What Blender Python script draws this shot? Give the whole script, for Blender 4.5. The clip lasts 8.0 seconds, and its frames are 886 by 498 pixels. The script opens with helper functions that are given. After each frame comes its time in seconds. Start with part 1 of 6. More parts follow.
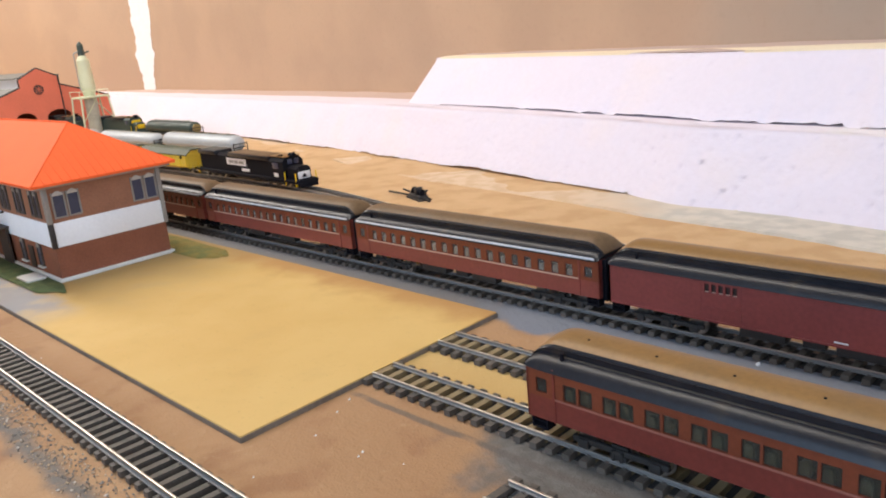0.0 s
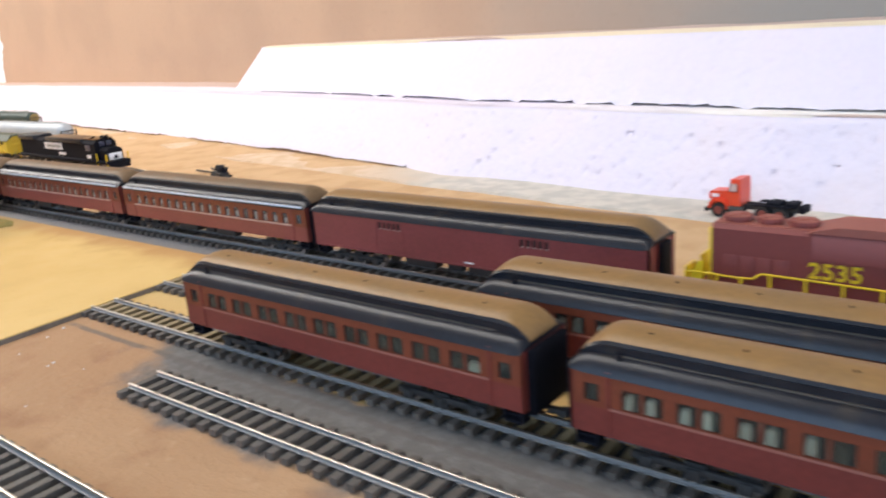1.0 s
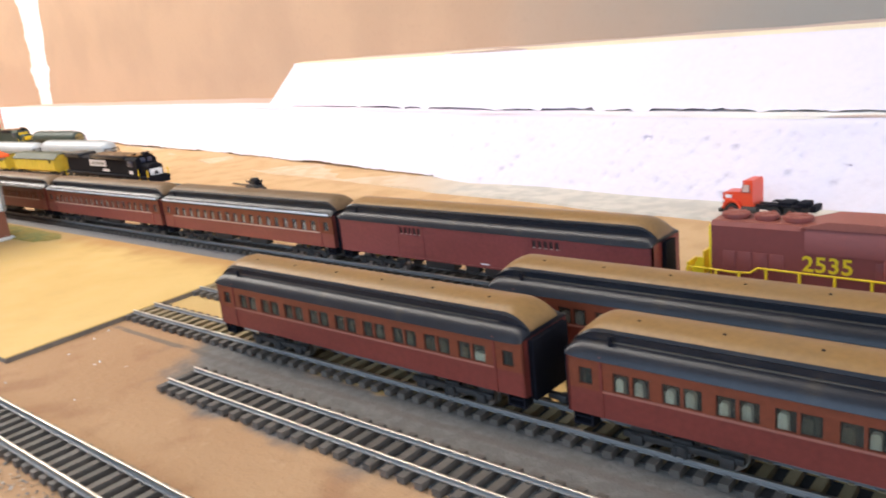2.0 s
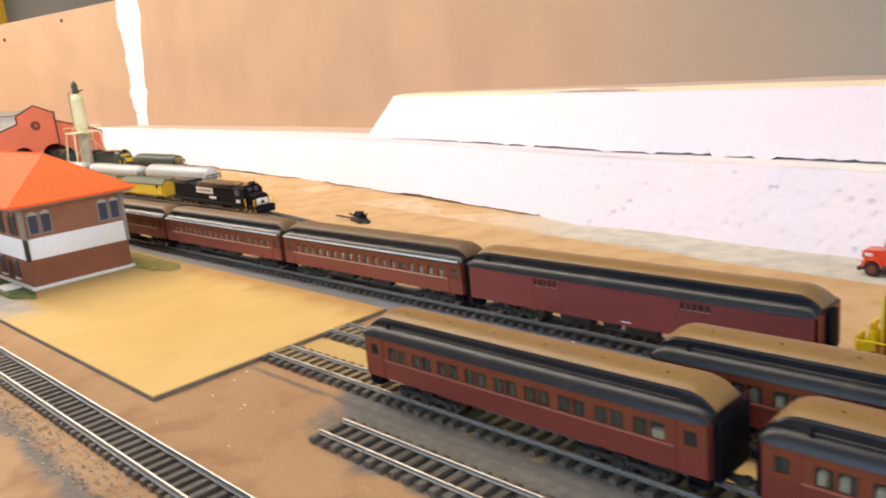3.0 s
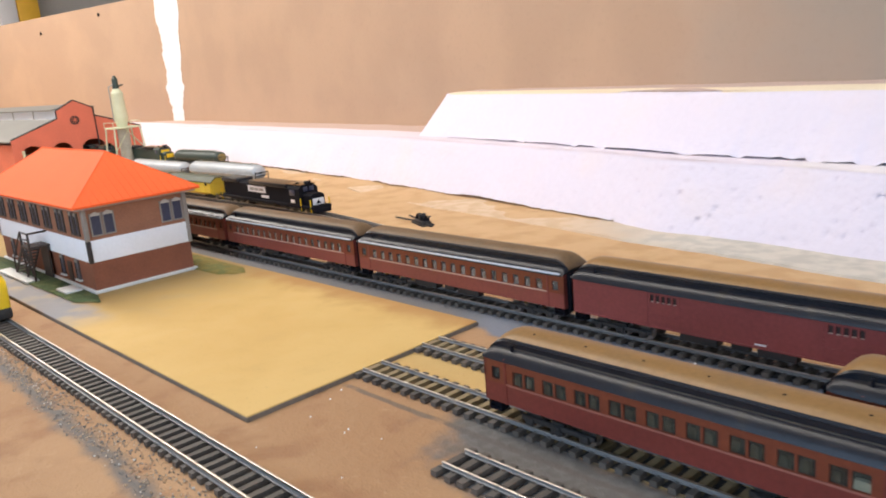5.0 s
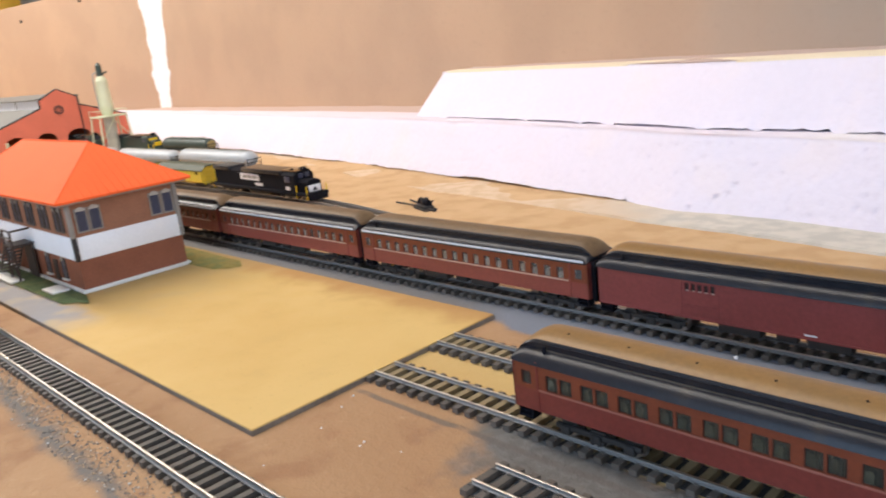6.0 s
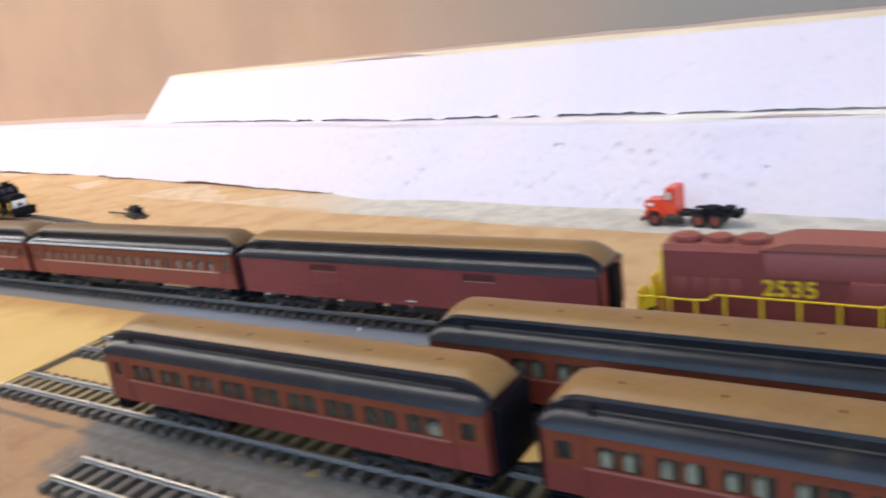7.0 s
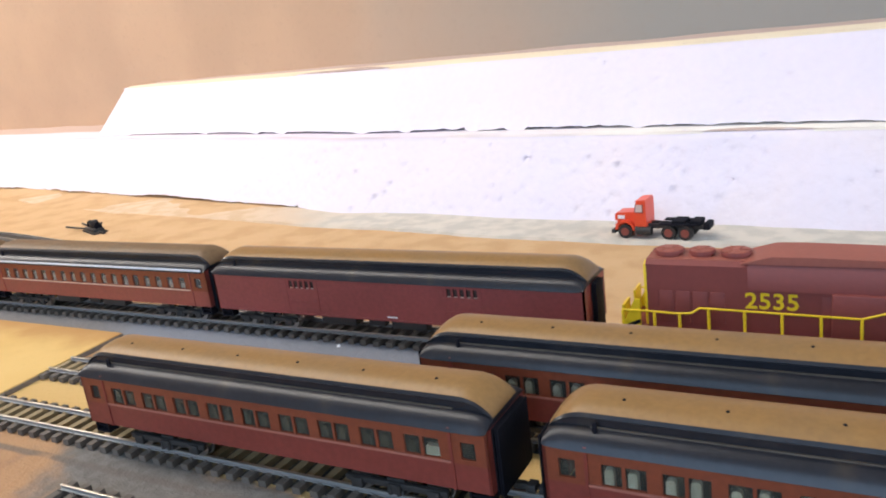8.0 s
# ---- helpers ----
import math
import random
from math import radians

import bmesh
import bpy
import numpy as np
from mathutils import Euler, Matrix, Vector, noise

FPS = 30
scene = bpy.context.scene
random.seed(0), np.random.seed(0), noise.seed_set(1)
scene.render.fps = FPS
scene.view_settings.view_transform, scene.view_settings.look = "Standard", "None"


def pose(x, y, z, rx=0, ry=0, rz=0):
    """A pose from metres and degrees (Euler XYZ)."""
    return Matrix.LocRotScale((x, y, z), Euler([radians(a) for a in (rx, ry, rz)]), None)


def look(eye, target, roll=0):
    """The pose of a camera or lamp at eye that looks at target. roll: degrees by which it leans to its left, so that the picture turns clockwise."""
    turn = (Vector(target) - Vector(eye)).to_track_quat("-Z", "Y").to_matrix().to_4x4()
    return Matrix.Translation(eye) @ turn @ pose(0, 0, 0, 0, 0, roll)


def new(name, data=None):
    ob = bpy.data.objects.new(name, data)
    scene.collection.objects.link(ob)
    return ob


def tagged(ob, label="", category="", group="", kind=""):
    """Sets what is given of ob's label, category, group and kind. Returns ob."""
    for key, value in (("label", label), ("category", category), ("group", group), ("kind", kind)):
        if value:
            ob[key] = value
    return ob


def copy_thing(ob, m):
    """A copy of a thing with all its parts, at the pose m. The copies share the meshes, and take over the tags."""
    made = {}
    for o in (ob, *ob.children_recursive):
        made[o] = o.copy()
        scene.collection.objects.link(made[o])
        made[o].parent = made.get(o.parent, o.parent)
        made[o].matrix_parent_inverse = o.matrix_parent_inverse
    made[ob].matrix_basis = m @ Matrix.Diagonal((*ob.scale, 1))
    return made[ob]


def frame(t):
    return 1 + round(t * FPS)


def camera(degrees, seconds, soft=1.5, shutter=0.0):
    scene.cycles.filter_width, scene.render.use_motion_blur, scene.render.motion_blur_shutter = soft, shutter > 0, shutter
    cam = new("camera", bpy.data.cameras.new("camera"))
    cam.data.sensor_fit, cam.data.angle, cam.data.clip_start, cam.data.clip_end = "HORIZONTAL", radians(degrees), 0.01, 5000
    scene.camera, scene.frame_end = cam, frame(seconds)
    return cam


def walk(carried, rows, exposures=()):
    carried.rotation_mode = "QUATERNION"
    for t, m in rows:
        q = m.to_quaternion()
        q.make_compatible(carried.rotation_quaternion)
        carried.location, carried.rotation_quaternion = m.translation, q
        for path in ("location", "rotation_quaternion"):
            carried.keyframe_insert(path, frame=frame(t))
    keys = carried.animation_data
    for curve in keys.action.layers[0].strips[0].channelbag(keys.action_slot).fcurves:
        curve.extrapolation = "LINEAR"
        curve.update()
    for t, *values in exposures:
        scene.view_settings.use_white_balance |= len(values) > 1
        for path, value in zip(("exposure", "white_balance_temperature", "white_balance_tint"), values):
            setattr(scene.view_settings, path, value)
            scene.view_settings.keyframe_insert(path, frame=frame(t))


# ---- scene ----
cam = camera(57.8, 8.0, soft=1.9, shutter=0.65)
PATH = [
    (0, (0.349, -0.179, 0.2), (-1.035, 1.162, -0.338), -5.3),
    (0.1, (0.3517, -0.1783, 0.1993), (-1.0288, 1.1656, -0.3394), -5.31),
    (0.3, (0.3945, -0.168, 0.1875), (-0.9325, 1.222, -0.362), -5.45),
    (0.5, (0.44, -0.157, 0.175), (-0.83, 1.282, -0.386), -5.6),
    (1, (0.506, -0.159, 0.175), (-0.697, 1.339, -0.381), -4.6),
    (1.2, (0.522, -0.159, 0.173), (-0.673, 1.349, -0.369), -4.9),
    (2.3, (0.534, -0.182, 0.182), (-0.774, 1.243, -0.325), -6.4),
    (2.5, (0.53, -0.188, 0.19), (-0.792, 1.234, -0.288), -6.0),
    (3, (0.493, -0.2, 0.201), (-0.907, 1.154, -0.254), -5.4),
    (3.5, (0.479, -0.212, 0.212), (-0.928, 1.134, -0.243), -5.3),
    (4, (0.46, -0.218, 0.211), (-0.959, 1.118, -0.239), -5.1),
    (4.5, (0.448, -0.218, 0.21), (-0.984, 1.102, -0.245), -5.0),
    (4.7, (0.439, -0.218, 0.209), (-0.993, 1.102, -0.244), -4.8),
    (5.8, (0.384, -0.192, 0.201), (-1.043, 1.118, -0.297), -6.2),
    (6, (0.381, -0.193, 0.204), (-1.034, 1.126, -0.303), -6.5),
    (6.5, (0.424, -0.167, 0.199), (-0.809, 1.322, -0.314), -7.7),
    (7, (0.485, -0.14, 0.186), (-0.571, 1.465, -0.37), -7.8),
    (7.5, (0.506, -0.135, 0.186), (-0.479, 1.515, -0.37), -8.7),
    (7.85, (0.4743, -0.1447, 0.1904), (-0.4852, 1.522, -0.3586), -7.56),
    (8, (0.47, -0.146, 0.191), (-0.486, 1.523, -0.357), -7.4),
]
LIGHT = [(0.0, 0.00, 6400, 11), (0.5, 0.08, 6080, 10), (1.0, 0.25, 6100, 10), (2.5, 0.40, 6720, 11), (3.0, 0.22, 7120, 11), (3.5, 0.12, 7200, 11), (4.0, 0.12, 6900, 11), (4.5, 0.09, 6350, 11), (6.0, 0.08, 6320, 11), (6.5, 0.06, 6060, 10), (7.0, 0.17, 6040, 10), (7.5, 0.31, 6120, 10), (8.0, 0.31, 6280, 10)]
walk(cam, [(t, look(eye, target, roll)) for t, eye, target, roll in PATH], LIGHT)

# ---- world, lamps ----
world = bpy.data.worlds.new("sky")
scene.world = world
world.use_nodes = True
wn = world.node_tree
sky = wn.nodes.new("ShaderNodeTexSky")
sky.sky_type = "NISHITA"
sky.sun_disc = False
sky.sun_elevation, sky.sun_rotation = radians(35), radians(150)
wn.links.new(sky.outputs[0], wn.nodes["Background"].inputs[0])
wn.nodes["Background"].inputs[1].default_value = 0.10


def area_lamp(name, m, sx, sy, watts, colour):
    data = bpy.data.lights.new(name, "AREA")
    data.shape, data.size, data.size_y, data.energy, data.color = "RECTANGLE", sx, sy, watts, colour
    ob = new(name, data)
    ob.matrix_world = m
    return ob


area_lamp("window_daylight", look((2.32, 0.25, 0.80), (-0.3, 0.2, 0.0)), 1.3, 1.0, 19, (0.79, 0.88, 1.0))
area_lamp("window_daylight", look((0.25, -1.52, 0.75), (-0.2, 0.3, 0.0)), 1.7, 1.1, 19, (0.52, 0.73, 1.0))
area_lamp("ceiling_lamp", look((-1.50, 0.15, 1.40), (-1.50, 0.16, 0.0)), 3.0, 0.4, 34, (1.0, 0.92, 0.82))
# unseen second lamp, added to brighten the left backdrop panel
area_lamp("ceiling_lamp", look((-3.45, 0.05, 1.40), (-3.45, 0.06, 0.0)), 2.4, 0.4, 42, (1.0, 0.91, 0.82))

# ---- materials ----
MATS = {}


def mat(name, base, rough=0.6, metal=0.0, spread=0.12, grain=400.0, stain=25.0, bump=0.15, bump_size=0.0004, spec=0.5, second=None, second_at=0.6, per_piece=0.0):
    """Paint with fine grain, broad stains and a little relief; second is a colour that shows through in patches."""
    if name in MATS:
        return MATS[name]
    m = bpy.data.materials.new(name)
    m.use_nodes = True
    n, l = m.node_tree.nodes, m.node_tree.links
    b = n["Principled BSDF"]
    b.inputs["Roughness"].default_value = rough
    b.inputs["Metallic"].default_value = metal
    b.inputs["Specular IOR Level"].default_value = spec
    co = n.new("ShaderNodeTexCoord")
    fine, broad = n.new("ShaderNodeTexNoise"), n.new("ShaderNodeTexNoise")
    fine.inputs["Scale"].default_value, fine.inputs["Detail"].default_value = grain, 4
    broad.inputs["Scale"].default_value, broad.inputs["Detail"].default_value = stain, 5
    l.new(co.outputs["Object"], fine.inputs["Vector"])
    l.new(co.outputs["Object"], broad.inputs["Vector"])
    both = n.new("ShaderNodeMath")
    both.operation = "ADD"
    l.new(fine.outputs[0], both.inputs[0])
    l.new(broad.outputs[0], both.inputs[1])
    if per_piece:
        info, amount, more = n.new("ShaderNodeObjectInfo"), n.new("ShaderNodeMath"), n.new("ShaderNodeMath")
        amount.operation, more.operation = "MULTIPLY_ADD", "ADD"
        amount.inputs[1].default_value, amount.inputs[2].default_value = per_piece, -per_piece / 2
        l.new(info.outputs["Random"], amount.inputs[0])
        l.new(both.outputs[0], more.inputs[0])
        l.new(amount.outputs[0], more.inputs[1])
        both = more
    ramp = n.new("ShaderNodeMapRange")
    ramp.inputs["From Min"].default_value, ramp.inputs["From Max"].default_value = 0.6, 1.4
    ramp.inputs["To Min"].default_value, ramp.inputs["To Max"].default_value = 1 - spread, 1 + spread
    l.new(both.outputs[0], ramp.inputs["Value"])
    colour = n.new("ShaderNodeMix")
    colour.data_type, colour.blend_type = "RGBA", "MULTIPLY"
    colour.inputs[0].default_value = 1.0
    colour.inputs[6].default_value = (*base, 1)
    l.new(ramp.outputs[0], colour.inputs[7])
    if second:
        where = n.new("ShaderNodeMapRange")
        where.inputs["From Min"].default_value, where.inputs["From Max"].default_value = second_at - 0.06, second_at + 0.08
        l.new(broad.outputs[0], where.inputs["Value"])
        over = n.new("ShaderNodeMix")
        over.data_type = "RGBA"
        l.new(where.outputs[0], over.inputs[0])
        over.inputs[6].default_value = (*base, 1)
        over.inputs[7].default_value = (*second, 1)
        l.new(over.outputs[2], colour.inputs[6])
    l.new(colour.outputs[2], b.inputs["Base Color"])
    if bump:
        bp = n.new("ShaderNodeBump")
        bp.inputs["Strength"].default_value, bp.inputs["Distance"].default_value = bump, bump_size
        l.new(fine.outputs[0], bp.inputs["Height"])
        l.new(bp.outputs[0], b.inputs["Normal"])
    MATS[name] = m
    return m


def glass(name, tint, rough, clear):
    """Cloudy plastic glazing."""
    m = bpy.data.materials.new(name)
    m.use_nodes = True
    b = m.node_tree.nodes["Principled BSDF"]
    b.inputs["Base Color"].default_value = (*tint, 1)
    b.inputs["Roughness"].default_value = rough
    b.inputs["Transmission Weight"].default_value = clear
    b.inputs["IOR"].default_value = 1.15
    MATS[name] = m
    return m


COACH_RED = mat("coach_red", (0.188, 0.038, 0.028), 0.4, spread=0.20, stain=30, spec=0.4)
COACH_RED_B = mat("coach_red_pale", (0.235, 0.055, 0.044), 0.36, spread=0.20, stain=30)
BAGGAGE_RED = mat("baggage_maroon", (0.225, 0.050, 0.047), 0.42, spread=0.20, stain=26)
TRIM_RED = mat("belt_rail_red", (0.33, 0.125, 0.09), 0.4)
TRIM_PALE = mat("belt_rail_pale", (0.55, 0.36, 0.28), 0.4)
LEDGE = mat("dusty_ledge", (0.095, 0.075, 0.058), 0.6, spread=0.35, stain=60)
ROOF_DARK = mat("roof_slate", (0.013, 0.014, 0.019), 0.34, spread=0.35, stain=45, bump=0.06, spec=0.34, second=(0.036, 0.029, 0.024), second_at=0.64)
ROOF_TRAIN = mat("roof_brown", (0.165, 0.100, 0.050), 0.5, spread=0.25, stain=22, second=(0.12, 0.085, 0.055), second_at=0.60, spec=0.35)
ROOF_TOP = mat("roof_tan", (0.268, 0.146, 0.051), 0.40, spread=0.16, stain=14, bump=0.05, second=(0.195, 0.116, 0.052), second_at=0.56, spec=0.34)
TOP_GREY = mat("dusty_grey_top", (0.075, 0.072, 0.066), 0.6, spread=0.3)
BLACK = mat("black_plastic", (0.008, 0.008, 0.012), 0.75, spread=0.25, spec=0.12)
UNDER = mat("underframe_black", (0.022, 0.020, 0.019), 0.6, spread=0.3)
GRILLE = mat("brown_screen", (0.030, 0.016, 0.013), 0.6)
WHEEL = mat("wheel_steel", (0.32, 0.30, 0.28), 0.3, 0.9)
BRASS = mat("brass_axle", (0.62, 0.42, 0.12), 0.35, 0.8)
PANE = glass("coach_glass", (0.62, 0.60, 0.50), 0.06, 0.95)
PANE_PALE = glass("coach_glass_pale", (0.62, 0.56, 0.50), 0.08, 0.85)
BLIND = mat("seat_back_pale", (0.86, 0.89, 0.88), 0.35)
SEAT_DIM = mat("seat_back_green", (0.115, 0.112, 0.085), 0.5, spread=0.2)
INNER_DARK = mat("coach_inner_dark", (0.075, 0.072, 0.055), 0.6)
COACH_UP = mat("coach_red_reflected", (0.195, 0.047, 0.021), 0.44, spread=0.20, stain=30, spec=0.4)
TIE = mat("tie_plastic", (0.100, 0.083, 0.068), 0.6, spread=0.3, grain=900, per_piece=0.5)
BED = mat("dirty_roadbed", (0.026, 0.023, 0.022), 0.9, spread=0.4, grain=700, stain=60, bump=0.6, second=(0.075, 0.058, 0.045))
BED_GREY = mat("grey_roadbed", (0.085, 0.085, 0.084), 0.9, spread=0.4, grain=700, stain=60, bump=0.6, second=(0.15, 0.145, 0.14))
YELLOW = mat("safety_yellow", (0.80, 0.55, 0.015), 0.4, spread=0.08)
LOCO_RED = mat("locomotive_maroon", (0.208, 0.043, 0.033), 0.58, spread=0.08, stain=20)
LOCO_TOP = mat("locomotive_top", (0.32, 0.095, 0.065), 0.5, spread=0.1)
BOARD_EDGE = mat("board_edge", (0.185, 0.150, 0.118), 0.8, spread=0.3, stain=40)
BRICK = mat("tower_brick", (0.255, 0.085, 0.043), 0.7, spread=0.2, grain=600, stain=40, bump=0.3)
BRICK_UP = mat("tower_brick_upper", (0.315, 0.140, 0.080), 0.7, spread=0.2, grain=600, stain=40, bump=0.3)
BAND = mat("white_render", (0.88, 0.89, 0.92), 0.6, spread=0.05)
STONE = mat("footing_stone", (0.74, 0.73, 0.69), 0.7, spread=0.1)
PILASTER = mat("grey_trim", (0.27, 0.245, 0.22), 0.6, spread=0.15)
FRAME_DARK = mat("dark_window_frame", (0.075, 0.060, 0.055), 0.6, spread=0.2)
ORANGE = mat("orange_roof", (0.92, 0.140, 0.034), 0.7, spread=0.05, spec=0.2)
TOWER_PANE = mat("slate_blue_pane", (0.045, 0.050, 0.088), 0.3, spread=0.2)
GRASS = mat("grass_mat", (0.085, 0.120, 0.042), 0.95, spread=0.35, grain=1500, stain=90, bump=0.8, bump_size=0.001, second=(0.12, 0.135, 0.048), second_at=0.56)
GRASS_DRY = mat("grass_mat_dry", (0.26, 0.195, 0.046), 0.95, spread=0.4, grain=1500, stain=70, bump=0.8, bump_size=0.001, second=(0.155, 0.145, 0.040), second_at=0.53)
DARK_WOOD = mat("dark_stair", (0.05, 0.032, 0.025), 0.6)
HOUSE_RED = mat("engine_house_brick", (0.68, 0.175, 0.105), 0.65, spread=0.12, grain=300, stain=20)
HOUSE_ROOF = mat("engine_house_roof", (0.185, 0.185, 0.170), 0.5, spread=0.1, stain=8)
COPING = mat("black_coping", (0.03, 0.025, 0.025), 0.6)
SKYLIGHT = mat("skylight_glare", (0.90, 0.93, 0.99), 0.25, spread=0.05, stain=60)
CREAM = mat("tank_cream", (0.64, 0.67, 0.47), 0.5, spread=0.1)
GREEN = mat("dark_green", (0.035, 0.056, 0.047), 0.5, spread=0.2)
ARCH = mat("pale_arch", (0.50, 0.47, 0.43), 0.6, spread=0.1)
EAVE_GLINT = mat("pale_eave_glint", (0.66, 0.68, 0.72), 0.3, spread=0.1)
GREY = mat("column_grey", (0.34, 0.34, 0.31), 0.6, spread=0.15)
COLUMN = mat("weathered_cream_column", (0.47, 0.46, 0.38), 0.6, spread=0.25, stain=60)
SILVER = mat("silver_tank", (0.43, 0.46, 0.48), 0.45, 0.1, spread=0.12)
HOPPER_YELLOW = mat("hopper_yellow", (0.66, 0.50, 0.045), 0.5, spread=0.12)
DULL_YELLOW = mat("dull_ochre", (0.30, 0.22, 0.075), 0.6, spread=0.25)
HOPPER_ROOF = mat("hopper_green_roof", (0.068, 0.082, 0.052), 0.6, spread=0.2)
WHITE = mat("white_paint", (0.78, 0.78, 0.80), 0.45, spread=0.04)
TRUCK_RED = mat("truck_orange_red", (0.72, 0.072, 0.027), 0.35, spread=0.06)
CAB_GLASS = mat("pale_cab_glass", (0.62, 0.47, 0.43), 0.2)
RIM = mat("dull_red_rim", (0.20, 0.045, 0.032), 0.5)
TYRE = mat("tyre_rubber", (0.02, 0.018, 0.018), 0.8)
FOAM = mat("foam_white", (0.755, 0.695, 0.775), 0.95, spread=0.03, grain=140, stain=9, bump=0.4, bump_size=0.002, second=(0.768, 0.692, 0.738), second_at=0.58)
FOAM_CREAM = mat("foam_cream", (0.84, 0.72, 0.53), 0.95, spread=0.05, grain=200, stain=9, bump=0.2)
FOAM_TOP = mat("foam_top", (0.56, 0.42, 0.36), 0.95, spread=0.06, grain=200, stain=9, bump=0.2)
SPACKLE = mat("white_filler", (0.86, 0.86, 0.86), 0.9, spread=0.04, grain=90, bump=0.6, bump_size=0.002)
ROOM_WALL = mat("grey_room_wall", (0.58, 0.57, 0.55), 0.85, spread=0.06, grain=60, stain=1.5)
ROOM_FLOOR = mat("room_floor", (0.25, 0.20, 0.16), 0.6, spread=0.15, grain=40, stain=2)
CEILING = mat("ceiling_white", (0.75, 0.73, 0.70), 0.9, spread=0.03, grain=60, stain=1.5)
POST_YELLOW = mat("post_yellow", (0.85, 0.50, 0.05), 0.5)


def rail_material():
    """Nickel silver: a bright worn head, a dark tarnished web and foot."""
    m = bpy.data.materials.new("rail_nickel")
    m.use_nodes = True
    n, l = m.node_tree.nodes, m.node_tree.links
    b = n["Principled BSDF"]
    co, sep, rng, mix = n.new("ShaderNodeTexCoord"), n.new("ShaderNodeSeparateXYZ"), n.new("ShaderNodeMapRange"), n.new("ShaderNodeMix")
    l.new(co.outputs["Object"], sep.inputs[0])
    rng.inputs["From Min"].default_value, rng.inputs["From Max"].default_value = 0.0079, 0.0085
    l.new(sep.outputs[2], rng.inputs["Value"])
    mix.data_type = "RGBA"
    mix.inputs[6].default_value, mix.inputs[7].default_value = (0.215, 0.210, 0.203, 1), (0.58, 0.55, 0.49, 1)
    l.new(rng.outputs[0], mix.inputs[0])
    l.new(mix.outputs[2], b.inputs["Base Color"])
    l.new(rng.outputs[0], b.inputs["Metallic"])
    b.inputs["Roughness"].default_value = 0.36
    MATS["rail"] = m
    return m


RAIL = rail_material()


def lit_tie_material():
    """Dark plastic ties, coloured ochre between the rails for the light that falls there."""
    m = TIE.copy()
    m.name = "dusty_tie"
    n, l = m.node_tree.nodes, m.node_tree.links
    co, sep, away, rng, mix = n.new("ShaderNodeTexCoord"), n.new("ShaderNodeSeparateXYZ"), n.new("ShaderNodeMath"), n.new("ShaderNodeMapRange"), n.new("ShaderNodeMix")
    l.new(co.outputs["Object"], sep.inputs[0])
    away.operation = "ABSOLUTE"
    l.new(sep.outputs[1], away.inputs[0])
    rng.inputs["From Min"].default_value, rng.inputs["From Max"].default_value = 0.0070, 0.0090
    l.new(away.outputs[0], rng.inputs["Value"])
    socket = n["Principled BSDF"].inputs["Base Color"]
    plain = socket.links[0].from_socket
    mix.data_type = "RGBA"
    # ochre paints in the light on the ties between the rails
    mix.inputs[6].default_value = (0.275, 0.200, 0.102, 1)
    l.new(rng.outputs[0], mix.inputs[0])
    l.new(plain, mix.inputs[7])
    l.new(mix.outputs[2], socket)
    return m


TIE_TAN = lit_tie_material()


